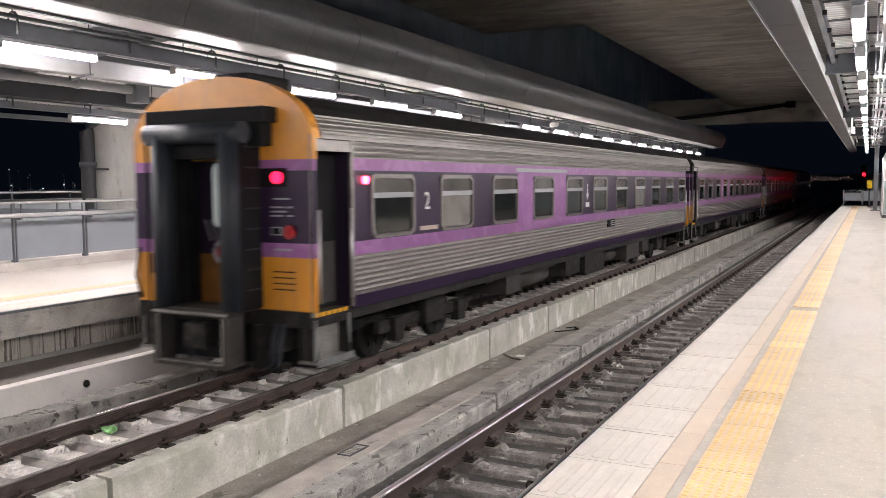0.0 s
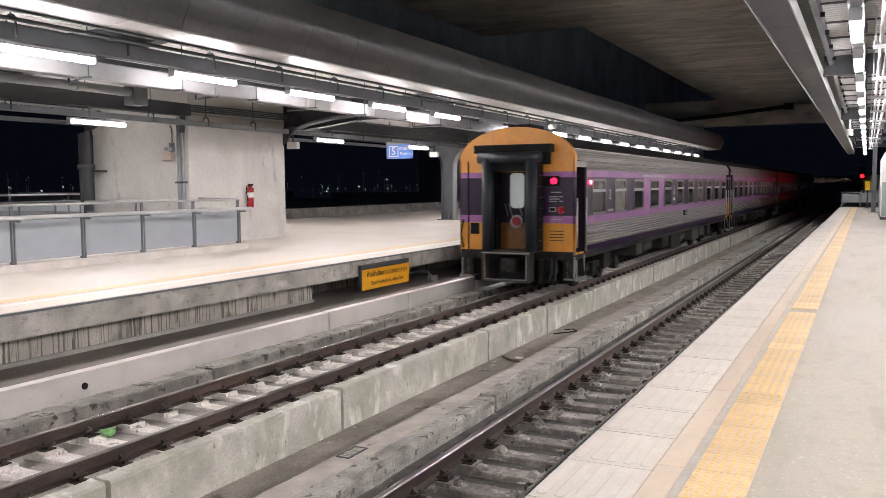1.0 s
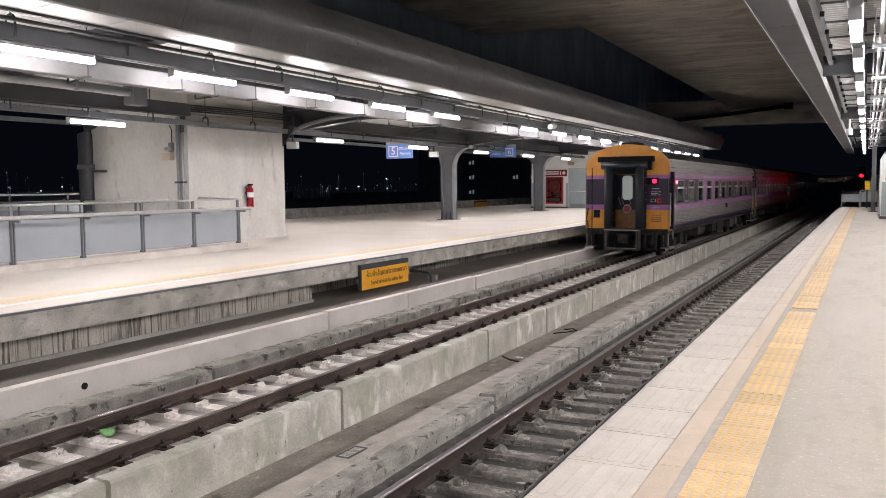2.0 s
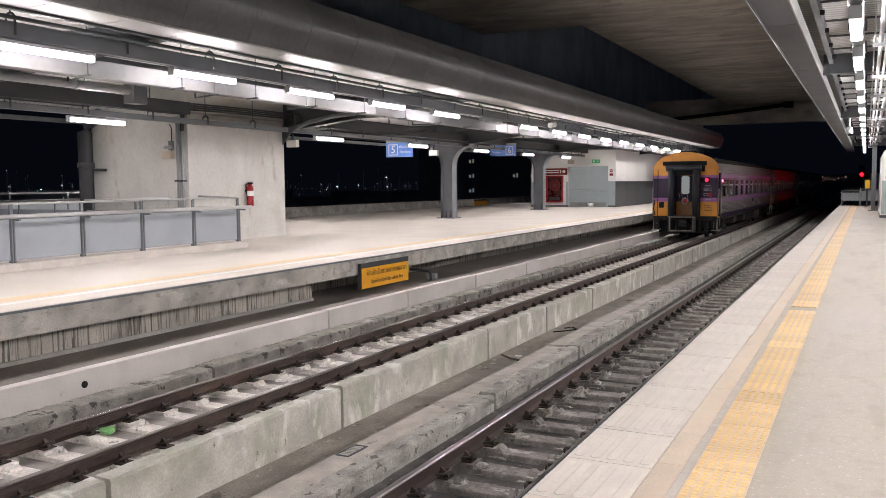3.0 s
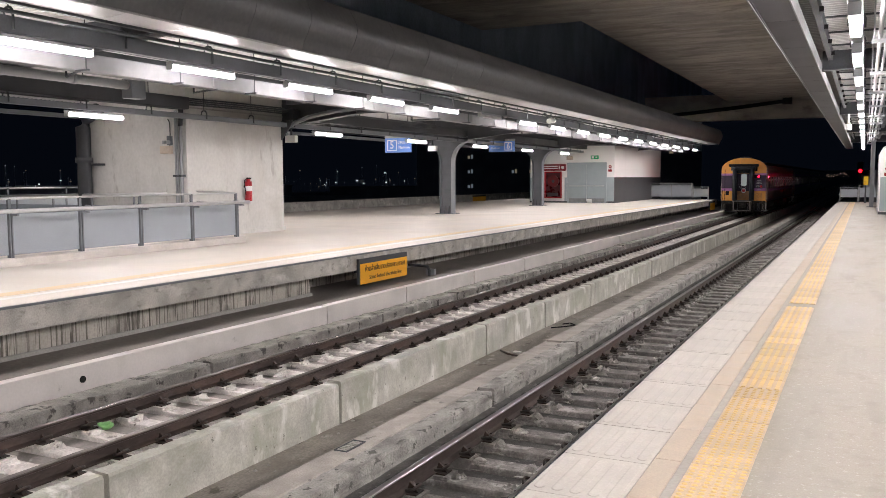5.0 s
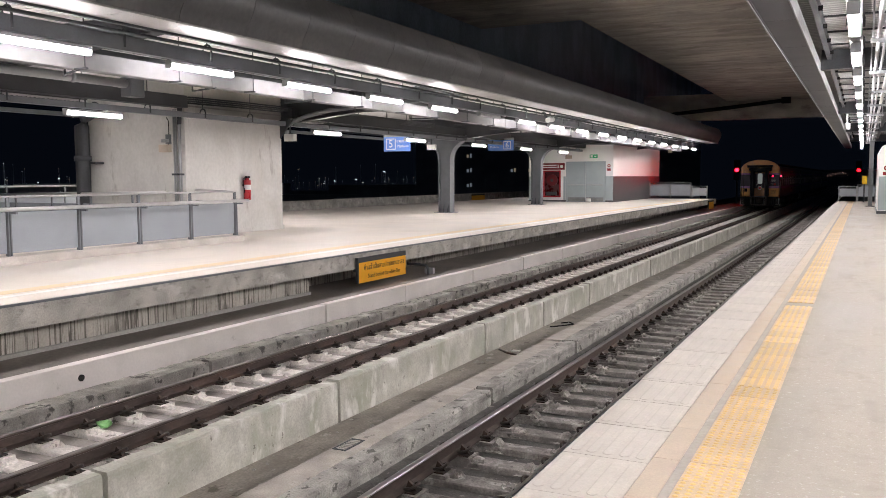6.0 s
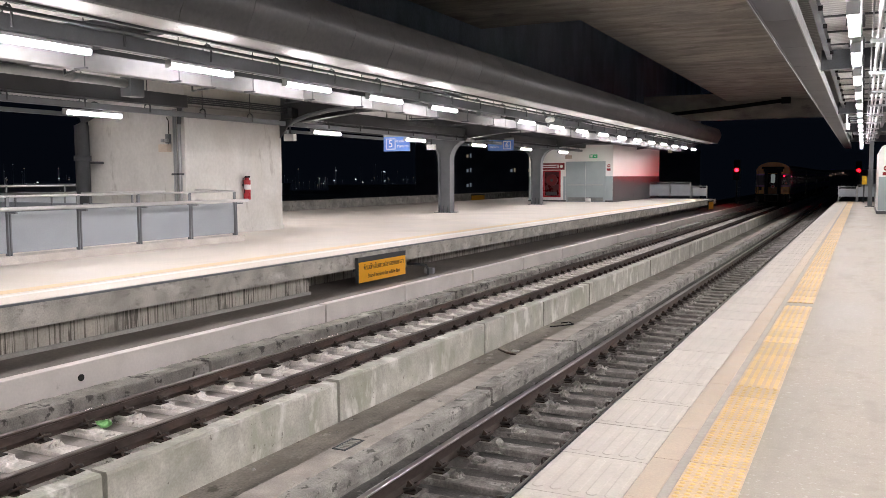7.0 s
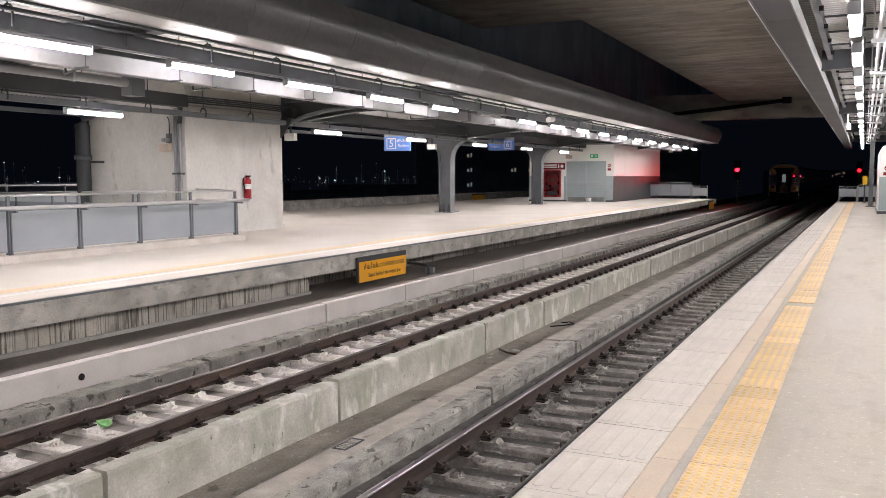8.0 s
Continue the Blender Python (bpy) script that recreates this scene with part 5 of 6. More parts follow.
def room():
    root = thing("service_room", "white and grey panelled service room on the platform", "building")
    wall = part("wall", boxes((-19.2, -13.75, 51.0, 64.0, 0.0, 3.5)), M_ROOMWALL, root, "white wall")
    part("roof", boxes((-19.25, -13.70, 50.95, 64.05, 3.5, 3.58)), M_WHITE_ST, root)
    y = 51.0
    while y < 63.9:
        part("wall_panel", boxes((-13.748, -13.73, y + 0.006, y + 2.594 if y < 61 else 64.0, 1.60, 3.48)), M_ROOMWALL, wall)
        part("wall_panel", boxes((-13.748, -13.725, y + 0.006, y + 2.594 if y < 61 else 64.0, 0.1, 1.58)), M_ROOMGREY, wall, "dark grey lower panel")
        y += 2.6
    part("wall_panel", boxes((-16.9, -16.75, 50.98, 50.998, 0.1, 1.58), (-14.2, -13.75, 50.98, 50.998, 0.1, 1.58)), M_DOORG, wall, "grey lower panel")
    part("wall_panel", boxes((-19.2, -18.3, 50.98, 50.998, 0.1, 1.58)), M_DOORG, wall, "grey lower panel")
    part("skirting", boxes((-19.22, -13.715, 50.96, 51.0, 0, 0.1), (-13.75, -13.715, 51, 64.02, 0, 0.1)), M_ROOMGREY, root)
    frame_ = part("door_frame", boxes((-16.72, -16.62, 50.94, 51.0, 0, 2.5), (-14.3, -14.2, 50.94, 51.0, 0, 2.5), (-16.72, -14.2, 50.94, 51.0, 2.4, 2.5)), M_DOORG, root)
    for x0, x1 in ((-16.62, -15.47), (-15.45, -14.3)):
        d = part("door", boxes((x0, x1, 50.95, 50.99, 0.01, 2.4), bevel=0.004), M_DOORG, root, "grey-blue metal door leaf")
        part("push_bar", tube(bmesh.new(), [(x0 + 0.05, 50.9, 1.05), (x1 - 0.05, 50.9, 1.05)], 0.025, 8), M_CHROME, d, "chrome push bar")
        part("kick_plate", boxes((x0 + 0.02, x1 - 0.02, 50.943, 50.95, 0.03, 0.28)), M_GALV, d)
    hose = thing("hose_cabinet", "red fire hose cabinet with glass front on the wall", "hose cabinet")
    part("case", boxes((-18.18, -17.06, 50.82, 50.98, 0.28, 0.36), (-18.18, -17.06, 50.82, 50.98, 1.88, 1.96), (-18.18, -18.1, 50.82, 50.98, 0.36, 1.88), (-17.14, -17.06, 50.82, 50.98, 0.36, 1.88), (-18.1, -17.14, 50.95, 50.98, 0.36, 1.88)), M_RED, hose)
    # back and reel colours are darkened to give the cabinet inner shade
    part("glass_back", boxes((-18.1, -17.14, 50.935, 50.948, 0.36, 1.88)), mat("dark_red_cavity", (0.05, 0.004, 0.006), 0.3, bump=0), hose, "cabinet back darkened for the shade inside")
    bm = bmesh.new()
    tube(bm, [(-17.62, 50.86, 1.35), (-17.62, 50.94, 1.35)], 0.36, 24)
    part("hose_reel", bm, mat("dark_red_reel", (0.12, 0.006, 0.008), 0.4, bump=0), hose, "dark red hose reel")
    part("hose_hub", tube(bmesh.new(), [(-17.62, 50.85, 1.35), (-17.62, 50.87, 1.35)], 0.1, 16), M_STEEL_D, hose)
    part("nozzle_rack", boxes((-18.0, -17.3, 50.88, 50.94, 0.42, 0.62)), M_STEEL_D, hose)
    s = thing("wall_sign", "maroon wall sign with white marks above the hose cabinet", "sign", group="wall signs")
    part("board", boxes((-18.4, -16.82, 50.955, 50.978, 2.0, 2.42)), mat("maroon_sign", (0.22, 0.012, 0.02), 0.4, bump=0), s)
    bars(s, M_WHITE, -18.3, -17.35, (2.25, 2.12), 50.954, 0.07)
    part("symbol", tube(bmesh.new(), [(-17.02, 50.945, 2.21), (-17.02, 50.954, 2.21)], 0.1, 16), M_WHITE, s)
    part("symbol", boxes((-17.28, -17.2, 50.945, 50.954, 2.1, 2.32)), M_WHITE, s)
    s = thing("wall_sign", "small no-entry sign with red disc and bar", "sign", group="wall signs")
    part("board", boxes((-14.12, -13.86, 50.955, 50.978, 1.9, 2.34)), M_WHITE, s)
    part("disc", tube(bmesh.new(), [(-13.99, 50.945, 2.22), (-13.99, 50.954, 2.22)], 0.1, 16), M_RED, s)
    part("bar", boxes((-14.06, -13.92, 50.94, 50.945, 2.2, 2.24)), M_WHITE, s)
    part("strip", boxes((-14.1, -13.88, 50.95, 50.954, 1.92, 2.06)), M_RED, s)
    e = thing("exit_sign", "small lit green exit sign above the door", "exit sign")
    part("case", boxes((-15.2, -14.72, 50.9, 50.998, 2.7, 2.92)), glow("green_sign", (0.02, 0.25, 0.1), 0.5), e)
    part("symbol", boxes((-15.14, -15.0, 50.893, 50.899, 2.74, 2.88)), M_WHITE, e)
    part("symbol", boxes((-14.9, -14.78, 50.893, 50.899, 2.78, 2.85)), M_WHITE, e)
    e = thing("emergency_light", "small cream emergency light box above the door", "emergency light", group="emergency lights")
    part("case", boxes((-16.75, -16.35, 50.86, 50.998, 2.68, 2.9), bevel=0.02), M_CREAM, e)
    part("lamp_head", boxes((-16.7, -16.6, 50.82, 50.9, 2.9, 3.0), bevel=0.02), M_WHITE_ST, e)
    c = thing("white_bucket", "small white object by the door", "bucket")
    part("body", tube(bmesh.new(), [(-15.2, 50.7, 0.0), (-15.2, 50.7, 0.25)], 0.17, 14), M_WHITE, c)
    for y in (53.0, 57.5, 61):
        p = thing("roof_conduit", "thin pipe from the room roof to the canopy", "pipe", group="roof conduits")
        part("pipe", tube(bmesh.new(), [(-14.2, y, 3.56), (-14.2, y, 4.1)], 0.04, 8), M_STEEL, p)


room()


def end_fences():
    for x0, x1, y, z0, z1, n in ((-13.7, -10.85, 60.9, 0.2, 1.12, 2), (-10.75, -9.75, 60.9, 0.2, 0.88, 1), (-1.33, -0.35, 56.8, 0.3, 0.9, 1), (-0.3, 1.6, 56.8, 0.3, 1.0, 2)):
        root = thing("end_fence", "grey mesh panel fence at the platform end", "fence", group="end fences")
        for k in range(n + 1):
            x = x0 + (x1 - x0) * k / n
            part("post", boxes((x - 0.03, x + 0.03, y - 0.03, y + 0.03, 0, z1 + 0.02)), M_GALV, root)
        for k in range(n):
            a, b = x0 + (x1 - x0) * k / n, x0 + (x1 - x0) * (k + 1) / n
            part("panel", boxes((a + 0.04, b - 0.04, y - 0.01, y + 0.01, z0, z1 - 0.12)), M_FROST, root)
        part("top_rail", tube(bmesh.new(), [(x0, y, z1), (x1, y, z1)], 0.03, 8), M_GALV, root)
    root = thing("canopy_post", "slim grey steel canopy post near the platform end", "column")
    part("shaft", boxes((0.22, 0.28, 47.5, 47.74, 0.02, 3.5), (0.36, 0.42, 47.5, 47.74, 0.02, 3.5), (0.28, 0.36, 47.6, 47.64, 0.02, 3.5)), M_STEEL, root)
    part("base_plate", boxes((0.1, 0.54, 47.4, 47.84, 0, 0.025)), M_STEEL_D, root)
    root = thing("equipment_kiosk", "white rounded panel kiosk with grey base", "kiosk")
    part("body", extrude_y([(0.53, 0.12), (0.53, 2.5), (0.62, 2.7), (0.85, 2.82), (3.2, 2.86), (3.2, 0.12)], 38.3, 44.0), M_ROOMWALL, root, "white panelled body")
    part("base", boxes((0.5, 3.2, 38.27, 44.0, 0, 0.12)), M_ROOMGREY, root)
    part("lower_panel", boxes((0.55, 3.19, 38.28, 38.298, 0.14, 1.5)), M_DOORG, root, "grey lower panel")
    s = thing("wall_sign", "small no-entry sign with red disc and bar", "sign", group="wall signs")
    part("disc", tube(bmesh.new(), [(0.82, 38.275, 1.84), (0.82, 38.298, 1.84)], 0.11, 16), M_RED, s)
    part("bar", boxes((0.75, 0.89, 38.265, 38.275, 1.82, 1.86)), M_WHITE, s)
    part("strip", boxes((0.68, 0.96, 38.28, 38.298, 1.55, 1.68)), M_RED, s)
    root = thing("yellow_box", "yellow box on a post at the platform end", "box")
    part("case", boxes((-0.08, 0.18, 54.9, 55.1, 1.05, 1.55), bevel=0.01), mat("bright_yellow", (0.85, 0.5, 0.01), 0.4, bump=0), root)
    part("post", boxes((0.0, 0.08, 54.95, 55.05, 0, 1.05)), M_STEEL_D, root)


end_fences()


def signal_post(m, shutter):
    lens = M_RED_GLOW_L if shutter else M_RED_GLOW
    root = thing("railway_signal", "railway signal on a dark mast showing red", "railway signal", m, group="signals")
    part("mast", tube(bmesh.new(), [(0, 0.2, -3.15), (0, 0.2, 0.1)], 0.07, 10), M_STEEL_D, root)
    head = part("head", boxes((-0.26, 0.26, 0.02, 0.28, -0.32, 0.85), bevel=0.03), M_BLACK, root, "black signal head")
    part("lens", tube(bmesh.new(), [(0, 0.02, 0), (0, -0.01, 0)], 0.16, 20), lens, head, "glowing red lens")
    ring = bmesh.new()
    for a in range(20):
        p, q = radians(18 * a), radians(18 * a + 18)
        corners = [(w * math.cos(g), yy, w * math.sin(g)) for g in (p, q) for w in (0.165, 0.2) for yy in (-0.15, 0.02)]
        v = [ring.verts.new(c) for c in corners]
        for f in ((0, 1, 5, 4), (2, 6, 7, 3), (0, 4, 6, 2), (1, 3, 7, 5)):
            ring.faces.new([v[i] for i in f])
    part("lens_hood", ring, M_BLACK, head, "black tubular lens hood")
    part("dark_lens", tube(bmesh.new(), [(0, 0.02, 0.5), (0, -0.01, 0.5)], 0.11, 18), M_BLACK, head)
    part("ladder", boxes((0.25, 0.28, 0.3, 0.33, -3.1, 0.2), (-0.05, -0.02, 0.3, 0.33, -3.1, 0.2), *[(-0.05, 0.28, 0.3, 0.33, -3.0 + 0.3 * k, -2.97 + 0.3 * k) for k in range(10)]), M_STEEL_D, root)
    # made-up plate: blocks the always-lit lens until it drops
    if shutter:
        return part("shutter", boxes((-0.24, 0.24, -0.2, -0.16, -0.24, 0.24)), M_BLACK, root, "added dark plate that hides the lens before it shows red")


signal_post(pose(-0.43, 88, 2.09), False)
LENS_COVER = signal_post(pose(-9.6, 75, 2.1), True)


# ---- signs ----
def hanging_sign(digit, x0, x1, y, z0, z1, left):
    root = thing("platform_sign", "hanging blue platform sign with number %s" % digit, "sign", group="platform signs")
    part("board", boxes((x0, x1, y, y + 0.08, z0, z1), bevel=0.01), M_SIGN_B, root)
    part("cap", boxes((x0, x1, y - 0.01, y + 0.09, z1, z1 + 0.1)), M_GALV, root)
    part("rod", tube(bmesh.new(), [(x0 + 0.15, y + 0.04, z1 + 0.1), (x0 + 0.15, y + 0.04, 4.1)], 0.012, 6), M_STEEL_D, root)
    part("rod", tube(bmesh.new(), [(x1 - 0.15, y + 0.04, z1 + 0.1), (x1 - 0.15, y + 0.04, 4.1)], 0.012, 6), M_STEEL_D, root)
    w, h = x1 - x0, z1 - z0
    cx = x0 + w * (0.28 if left else 0.76)
    cz = (z0 + z1) / 2
    b = h * 0.38
    for q in ((cx - b, cx + b, cz + b - 0.03, cz + b), (cx - b, cx + b, cz - b, cz - b + 0.03), (cx - b, cx - b + 0.03, cz - b, cz + b), (cx + b - 0.03, cx + b, cz - b, cz + b)):
        part("box_line", boxes((q[0], q[1], y - 0.006, y - 0.002, q[2], q[3])), M_WHITE, root)
    write("number", digit, h * 0.75, M_WHITE, root, (cx, y - 0.006, cz), TURN_Y)
    tx = x0 + w * (0.75 if left else 0.27)
    write("lettering_line", "ชานชาลา", h * 0.30, M_WHITE, root, (tx, y - 0.006, cz + h * 0.2), TURN_Y)
    write("lettering_line", "Platform", h * 0.26, M_WHITE, root, (tx, y - 0.006, cz - h * 0.16), TURN_Y)


hanging_sign("5", -17.62, -16.42, 30, 2.60, 3.18, True)
hanging_sign("6", -16.2, -14.88, 37.4, 2.80, 3.30, False)


def edge_sign(y0, y1, z0, z1, words):
    root = thing("warning_sign", "yellow warning sign fixed below the platform edge", "sign", group="warning signs")
    part("board", boxes((-9.12, -9.07, y0, y1, z0, z1)), M_SIGN_Y, root)
    part("header", boxes((-9.125, -9.065, y0, y1, z1, z1 + 0.1)), M_STEEL_D, root, "dark grey header strip")
    part("side", boxes((-9.13, -9.065, y0 - 0.03, y0, z0, z1 + 0.1)), M_STEEL_D, root)
    part("bracket", boxes((-9.4, -9.12, y0 + 0.3, y0 + 0.35, z0 + 0.2, z1), (-9.4, -9.12, y1 - 0.35, y1 - 0.3, z0 + 0.2, z1)), M_STEEL_D, root)
    if words:
        write("lettering_line", "ห้ามล้ำเส้นขาวปลายชานชาลา", 0.15, M_INK, root, (-9.066, (y0 + y1) / 2 + 0.05, z0 + 0.3), TURN_X)
        write("lettering_line", "Stand behind the white line", 0.122, M_INK, root, (-9.066, (y0 + y1) / 2 + 0.05, z0 + 0.12), TURN_X)
    return root


edge_sign(14.4, 16.35, -0.62, -0.2, True)
edge_sign(57.5, 59.5, -0.62, -0.15, False)
root = thing("warning_sign", "yellow warning sign on the far parapet", "sign", group="warning signs")
part("board", boxes((-29.0, -28.95, 63.6, 66.2, -0.45, 0.05)), M_SIGN_Y, root)
part("header", boxes((-29.0, -28.95, 63.6, 66.2, 0.05, 0.16)), M_STEEL_D, root, "dark header strip")
root = thing("drain_outlet", "small bent pipe outlet beside the sign", "pipe")
part("pipe", tube(bmesh.new(), [(-9.55, 17.3, -0.5), (-9.3, 17.3, -0.5), (-9.05, 17.3, -0.52), (-9.0, 17.3, -0.6), (-9.0, 17.3, -0.735)], 0.03, 8), M_STEEL_D, root)
part("socket", boxes((-9.2, -8.98, 17.5, 17.6, -0.74, -0.6)), M_WHITE_ST, root)


# ---- small things between the tracks ----
def small_things():
    r = seeded(21)
    g = thing("drain_grate", "dark slotted drain grate in the cement coping", "drain grate")
    x0, x1, y0, y1, z = -4.53, -4.42, 6.72, 7.04, -1.133
    # flat black plate stands in for the dark below the slats
    part("pit", boxes((x0, x1, y0, y1, z, z + 0.006)), M_BLACK, g)
    part("rim", boxes((x0 - 0.02, x0, y0, y1, z, z + 0.014), (x1, x1 + 0.02, y0, y1, z, z + 0.014), (x0 - 0.02, x1 + 0.02, y0 - 0.02, y0, z, z + 0.014), (x0 - 0.02, x1 + 0.02, y1, y1 + 0.02, z, z + 0.014)), M_STEEL_D, g)
    for k in range(7):
        part("slat", boxes((x0, x1, y0 + 0.012 + 0.044 * k, y0 + 0.032 + 0.044 * k, z + 0.006, z + 0.013)), M_CONC, g)
    s = thing("bent_rod", "rusty bent rod lying in the gutter", "rod")
    part("rod", tube(bmesh.new(), [(-5.75, 13.8, -1.56), (-5.5, 13.55, -1.555), (-5.16, 13.43, -1.56)], 0.018, 6), M_RUST, s)
    s = thing("paper_scrap", "small white scrap lying in the gutter", "litter", group="litter")
    part("scrap", boxes((-5.5, -5.36, 13.75, 13.85, -1.578, -1.55), bevel=0.01), M_WHITE, s)
    s = thing("cable_loop", "thin dark cable loop lying in the gutter", "cable")
    part("cable", tube(bmesh.new(), [(-5.7, 16.4, -1.565), (-5.5, 16.6, -1.56), (-5.35, 16.9, -1.565), (-5.5, 17.1, -1.565), (-5.62, 16.9, -1.56)], 0.012, 6), M_BLACK, s)
    s = thing("green_wrapper", "crumpled green wrapper between the rails", "litter", group="litter")
    bm = bmesh.new()
    bmesh.ops.create_icosphere(bm, subdivisions=2, radius=0.07)
    for v in bm.verts:
        v.co = Vector((v.co.x * 1.3, v.co.y, v.co.z * 0.6)) * (1 + 0.5 * noise.noise(v.co * 22))
    part("wrapper", bm, mat("green_film", (0.22, 0.5, 0.18), 0.4, bump=0.1), s).location = (-7.42, 6.5, -1.19)
    s = thing("drain_hole", "round dark drain hole in the pale plinth", "drain")
    part("hole", tube(bmesh.new(), [(-8.44, 7.06, -0.9), (-8.42, 7.06, -0.9)], 0.042, 16), M_UNDER, s)
    # loose grit and mortar lumps along the far sleepers and the gutter
    bm = bmesh.new()
    for k in range(420):
        if k % 3:
            x, y, z = r.uniform(-8.25, -6.15), r.uniform(3, 34), -1.26
        else:
            x, y, z = r.uniform(-5.8, -4.9), r.uniform(4, 30), -1.575
        q = r.uniform(0.01, 0.035)
        vs = [bm.verts.new((x + q * a * r.uniform(0.6, 1.4), y + q * b * r.uniform(0.6, 1.6), z + q * c * r.uniform(0.4, 1.0))) for a, b, c in ((1, 0, 0), (-1, 0, 0), (0, 1, 0), (0, -1, 0), (0, 0, 1))]
        for i, j in ((0, 2), (2, 1), (1, 3), (3, 0)):
            bm.faces.new((vs[i], vs[j], vs[4]))
    tagged(part("grit", bm, M_CONC), "loose grit and mortar crumbs on the slabs", "grit", kind="stuff")


small_things()


def cctv():
    c = thing("security_camera", "white security camera hung from the canopy", "camera")
    part("body", tube(bmesh.new(), [(-9.9, 28.1, 3.5), (-9.9, 28.6, 3.55)], 0.09, 12), M_WHITE, c)
    part("bracket", boxes((-9.93, -9.87, 28.3, 28.36, 3.55, 4.1)), M_STEEL, c)
    c = thing("security_camera", "pale dome camera hung below the near canopy", "camera")
    part("stem", tube(bmesh.new(), [(-0.55, 31, 3.25), (-0.55, 31, 3.84)], 0.03, 8), M_WHITE, c)
    part("dome", tube(bmesh.new(), [(-0.55, 31, 3.05), (-0.55, 31, 3.1), (-0.55, 31, 3.25)], 0.1, 14), M_WHITE, c)
    for y in (20.85, 30.15):
        e = thing("emergency_light", "small pale emergency light box under the trunking", "emergency light", group="emergency lights")
        part("case", boxes((-15.68, -15.32, y - 0.08, y + 0.08, 2.63, 2.84), bevel=0.015), M_WHITE, e)
        part("lamp_head", boxes((-15.62, -15.52, y - 0.12, y - 0.02, 2.84, 2.94), bevel=0.015), M_WHITE_ST, e)
        part("stem", boxes((-15.52, -15.48, y - 0.02, y + 0.02, 2.84, 3.08)), M_STEEL_D, e)


cctv()


# ---- the dark town beyond ----
# glow of the dots that imitate window reflections
M_GLINT = glow("pinkish_far_glint", (1.0, 0.6, 0.5), 0.6)


def town():
    r = seeded(5)
    for k in range(26):
        d = r.uniform(150, 420)
        a = radians(r.uniform(16, 66))
        x, y = -d * math.sin(a), d * math.cos(a)
        w, h = r.uniform(14, 40), r.uniform(4, 8.5)
        root = thing("far_building", "dark low building in the night town", "building", pose(x, y, -9, 0, 0, math.degrees(a)), group="far buildings")
        part("wall", boxes((-w / 2, w / 2, 0, 12, 0, h)), M_CITY, root)
        part("roof", boxes((-w / 2 - 0.3, w / 2 + 0.3, -0.3, 12.3, h, h + 0.5)), M_CITY, root)
        for j in range(r.randint(0, 2)):
            wx, wz = r.uniform(-w / 2 + 1, w / 2 - 1), r.uniform(2, h - 1.2)
            part("window", boxes((wx, wx + r.uniform(0.3, 0.8), -0.05, 0.0, wz, wz + r.uniform(0.3, 0.6))), M_CITYLIT if r.random() < 0.6 else M_CITYLIT_W, root)
    # a taller block with a few lit flats
    root = thing("apartment_block", "dark apartment block with a few lit windows", "building", pose(-68, 160, -9, 0, 0, 24))
    part("wall", boxes((-16, 22, 0, 14, 0, 21)), M_CITY, root)
    part("roof", boxes((-16.3, 22.3, -0.3, 14.3, 21, 21.5)), M_CITY, root)
    lit = {(4, 5), (3, 5), (2, 5), (3, 10), (3, 12), (5, 3)}
    for k in range(6):
        for j in range(20):
            part("window", boxes((-14.5 + 1.8 * j, -14.1 + 1.8 * j, -0.05, 0, 2.7 + 3 * k, 3.3 + 3 * k)), (M_CITYLIT_D if (k + j) % 3 else M_CITYLIT) if (k, j) in lit else M_CITY, root)
            if (k, j) in lit:
                part("window", boxes((-13.8 + 1.8 * j, -13.5 + 1.8 * j, -0.05, 0, 2.7 + 3 * k, 3.5 + 3 * k)), M_CITYLIT_D if j % 2 else M_CITYLIT, root)
    root = thing("apartment_block", "dark tower beyond the platform with one lit window", "building", pose(-36, 178, -9, 0, 0, 11))
    part("wall", boxes((-6, 6, 0, 12, 0, 26)), M_CITY, root)
    part("roof", boxes((-6.3, 6.3, -0.3, 12.3, 26, 26.5)), M_CITY, root)
    for k, j in ((4, 0), (5, 1), (3, 2)):
        part("window", boxes((-0.4 + 2 * j, 0.4 + 2 * j, -0.05, 0, 3.6 + 3 * k, 4.7 + 3 * k)), M_CITYLIT if k == 4 else M_CITY, root)
    for k in range(170):
        d = r.uniform(150, 430)
        a = radians(r.choice((r.uniform(20.5, 38), r.uniform(27, 38), r.uniform(47.5, 54.5))))
        z = 1.5 + d * math.tan(radians(r.choice((r.uniform(-0.8, 0.1), r.uniform(-0.8, 1.0)))))
        root = thing("street_lamp", "distant street lamp in the dark town", "street lamp", pose(-d * math.sin(a), d * math.cos(a), -9), group="far street lamps")
        part("mast", boxes((-0.02, 0.02, -0.02, 0.02, 0, z + 9)), M_CITY, root)
        s = r.choice((0.05, 0.06, 0.08, 0.1, 0.16)) * d / 280
        part("lantern", boxes((-s, s, -s, s, z + 9, z + 9 + s), bevel=s * 0.3), r.choice((M_CITYLIT_W, M_CITYLIT_D, M_CITYLIT_D, M_CITYLIT)), root)
    # added glowing dots along the line ahead imitate reflections in the coach windows
    for k in range(80):
        y = r.uniform(190, 420)
        x = -y * math.tan(radians(r.uniform(0.8, 3.6)))
        z = 1.5 + y * math.tan(radians(r.uniform(0.0, 0.3)))
        root = thing("yard_lamp", "glowing dot standing in for a coach window reflection", "lamp", pose(x, y, -9), group="yard lamps")
        part("mast", boxes((-0.02, 0.02, -0.02, 0.02, 0, z + 9)), M_CITY, root)
        part("lantern", boxes((-0.07, 0.07, -0.05, 0.05, z + 9, z + 9.08), bevel=0.02), M_GLINT, root)


town()
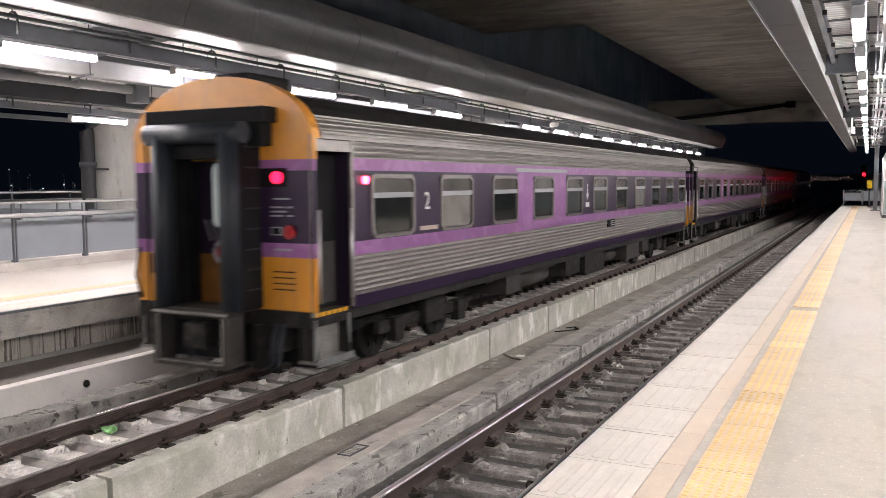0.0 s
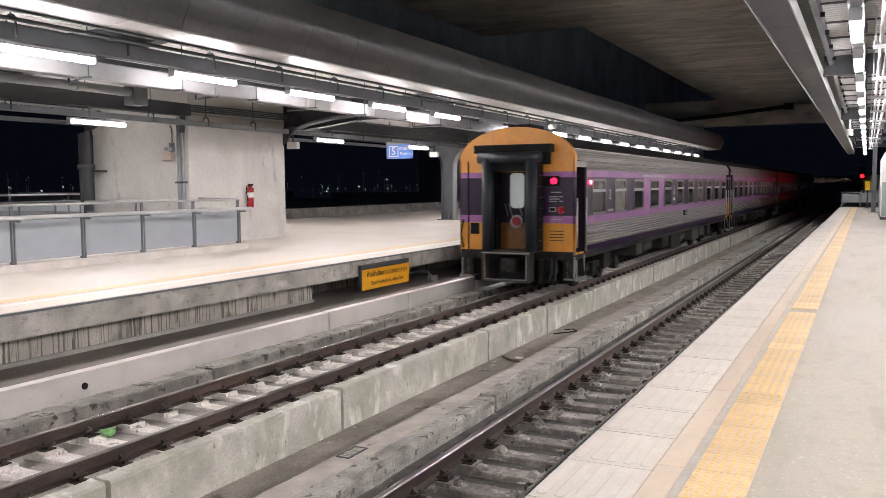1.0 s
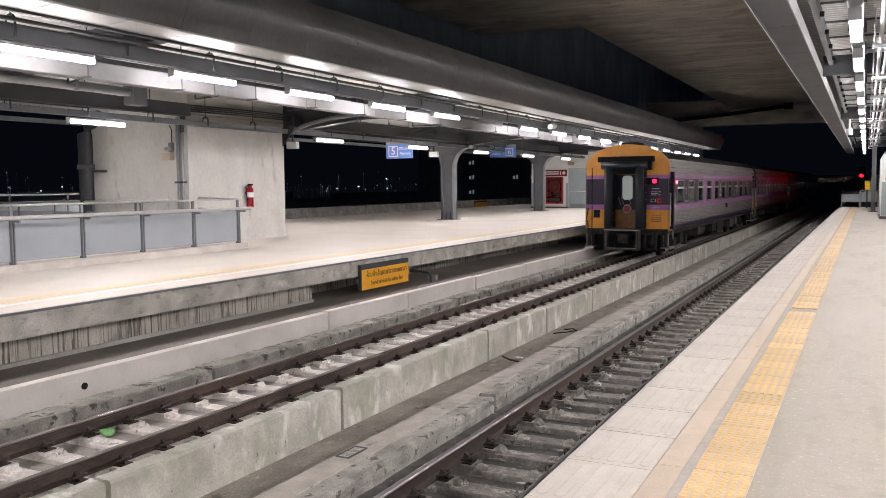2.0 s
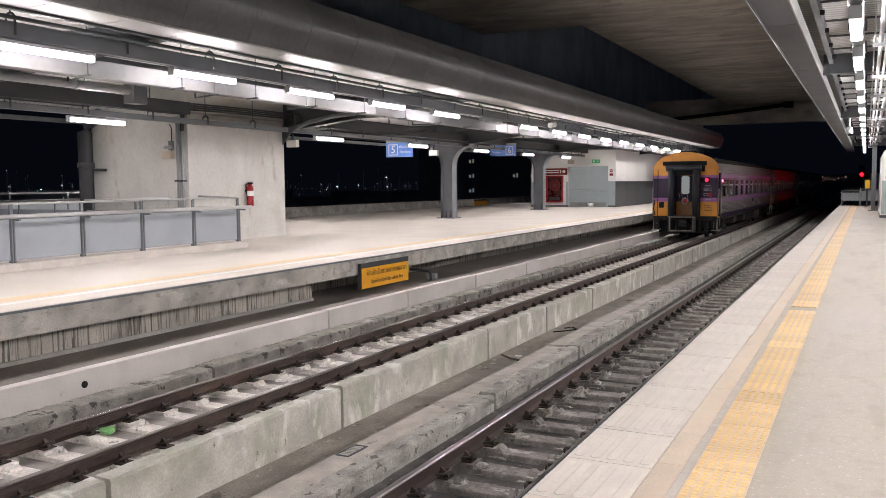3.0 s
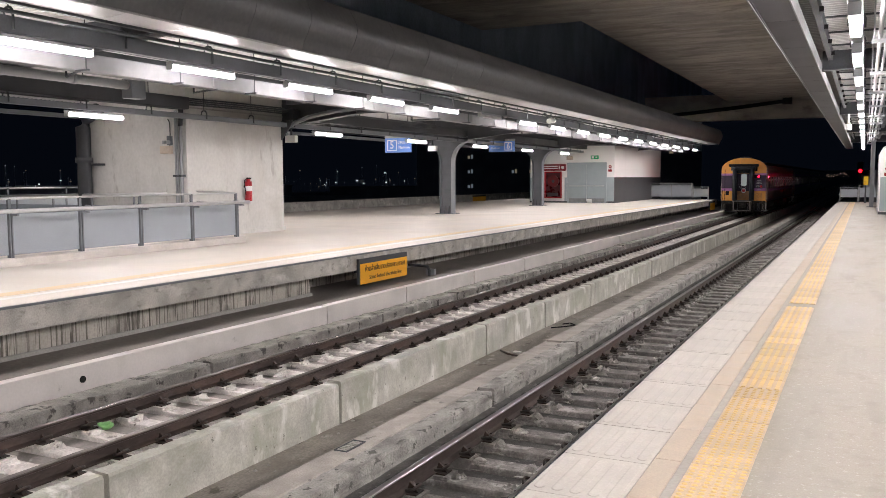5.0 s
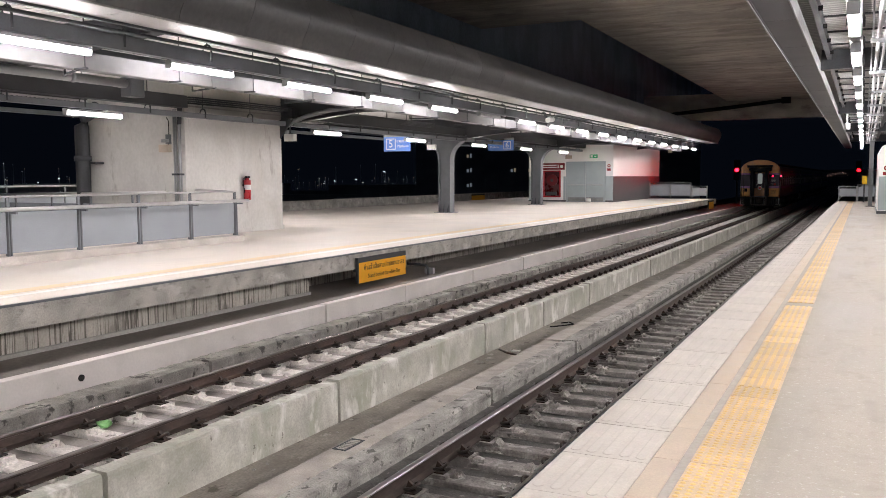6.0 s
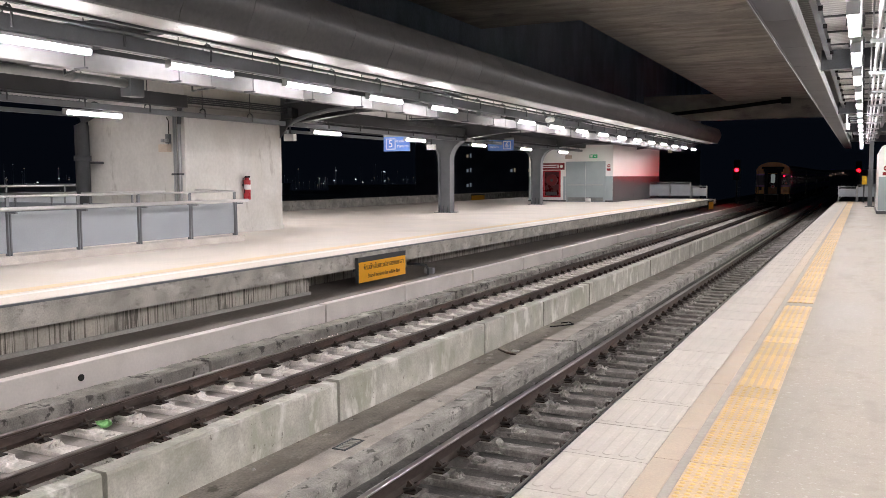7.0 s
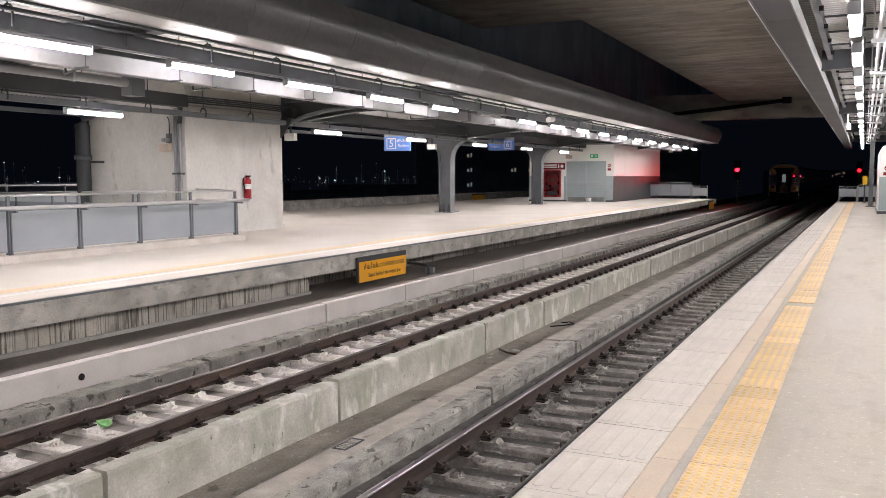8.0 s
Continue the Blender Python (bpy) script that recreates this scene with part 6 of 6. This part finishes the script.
structure("wall_end", boxes((-60, 60, 596, 598, -9, 6)), M_CITY, "dark distance beyond the line")
structure("wall_back", boxes((-24, 8, -20.5, -20.2, -1.6, 8)), M_CONC, "plain concrete wall closing the station")


# ---- tactile paving, laid last ----
def paving():
    plat = bpy.data.objects["platform_right"]

    def share(name, bm, m):
        me = bpy.data.meshes.new(name)
        bm.to_mesh(me)
        bm.free()
        me.materials.append(m)
        return me

    # white tile with raised bars
    bm = boxes((-0.205, 0.205, -0.3015, 0.3015, 0.0, 0.007))
    for k in range(5):
        x, rings = -0.16 + 0.08 * k, []
        for w, l, z in ((0.027, 0.262, 0.007), (0.021, 0.256, 0.0095)):
            o = [(w, l - w), (w * 0.6, l - w * 0.3), (0, l), (-w * 0.6, l - w * 0.3), (-w, l - w)]
            o += [(-a, -b) for a, b in o]
            rings.append([bm.verts.new((x + a, b, z)) for a, b in o])
        for i in range(10):
            bm.faces.new((rings[0][i], rings[0][(i + 1) % 10], rings[1][(i + 1) % 10], rings[1][i]))
        bm.faces.new(rings[1]).material_index = 1
    white = share("tactile_tile", bm, M_TILE)
    white.materials.append(M_TILE_TOP)
    bm = boxes((-0.086, 0.086, -0.3025, 0.3025, 0.0, 0.006))
    cream = share("border_tile", bm, M_CREAM)
    dots = boxes((-0.146, 0.146, -0.148, 0.148, 0.0, 0.006))
    for i in range(6):
        for j in range(6):
            cx, cy = -0.121 + 0.0484 * i, -0.121 + 0.0484 * j
            base = [dots.verts.new((cx + 0.016 * math.cos(a), cy + 0.016 * math.sin(a), 0.006)) for a in [2 * math.pi * q / 8 for q in range(8)]]
            top = [dots.verts.new((cx + 0.010 * math.cos(a), cy + 0.010 * math.sin(a), 0.011)) for a in [2 * math.pi * q / 8 for q in range(8)]]
            for q in range(8):
                dots.faces.new((base[q], base[(q + 1) % 8], top[(q + 1) % 8], top[q])).material_index = 1
            dots.faces.new(top).material_index = 1
    dots = share("dotted_tile", dots, M_YELLOW)
    dots.materials.append(M_YELLOW_TOP)
    ribs = boxes((-0.146, 0.146, -0.148, 0.148, 0.0, 0.006))
    for i in range(5):
        x = -0.112 + 0.056 * i
        n = len(ribs.faces)
        box(ribs, x - 0.014, x + 0.014, -0.146, 0.146, 0.006, 0.011)
        ribs.faces.ensure_lookup_table()
        for f in ribs.faces[n:]:
            f.material_index = 1
    ribs = share("ribbed_tile", ribs, M_YELLOW)
    ribs.materials.append(M_YELLOW_TOP)
    r = seeded(11)
    k = 0
    y = 4.63 - 0.608 * 14
    while y < 56.6:
        t = part("tactile_tile", white, None, plat)
        t.scale.x = 1.127
        t.location = (-1.1935 + r.uniform(-0.002, 0.002), y, 0.001 + r.uniform(0, 0.0012))
        c = part("border_tile", cream, None, plat)
        c.scale.x = 0.79
        c.location = (-0.889, y + 0.12, 0.001 + r.uniform(0, 0.001))
        y += 0.608
    y = 4.0 - 0.302 * 28
    while y < 56.7:
        if not 10.55 < y < 10.85:
            t = part("dotted_tile" if y < 6.3 else "ribbed_tile", dots if y < 6.3 else ribs, None, plat)
            t.location = (-0.622, y, 0.001 + r.uniform(0, 0.0015))
        y += 0.302


paving()


# ---- what moves ----
def motions():
    times = [0.5 * k for k in range(17)]
    for k, c in enumerate(COACHES):
        walk(c, [(t, pose(TRACK_X, train_y(t) + PITCH * k, RAIL)) for t in times])
    # wheels of the last coach roll on the rails
    for bg in [o for o in COACHES[0].children if o.name.startswith("bogie")]:
        for ws in bg.children:
            at = ws.location.copy()
            walk(ws, [(n / 30, pose(at.x, at.y, at.z, -math.degrees((train_y(n / 30) - 8) / 0.4) % 360)) for n in range(241)])

    # added plate drops once the train has passed, mimicking the signal's change to red
    walk(LENS_COVER, [(t, pose(0, 0, h)) for t, h in ((0, 0), (2.0, 0), (4.9, 0), (5.2, -0.6), (6.5, -0.6), (8, -0.6))])


motions()
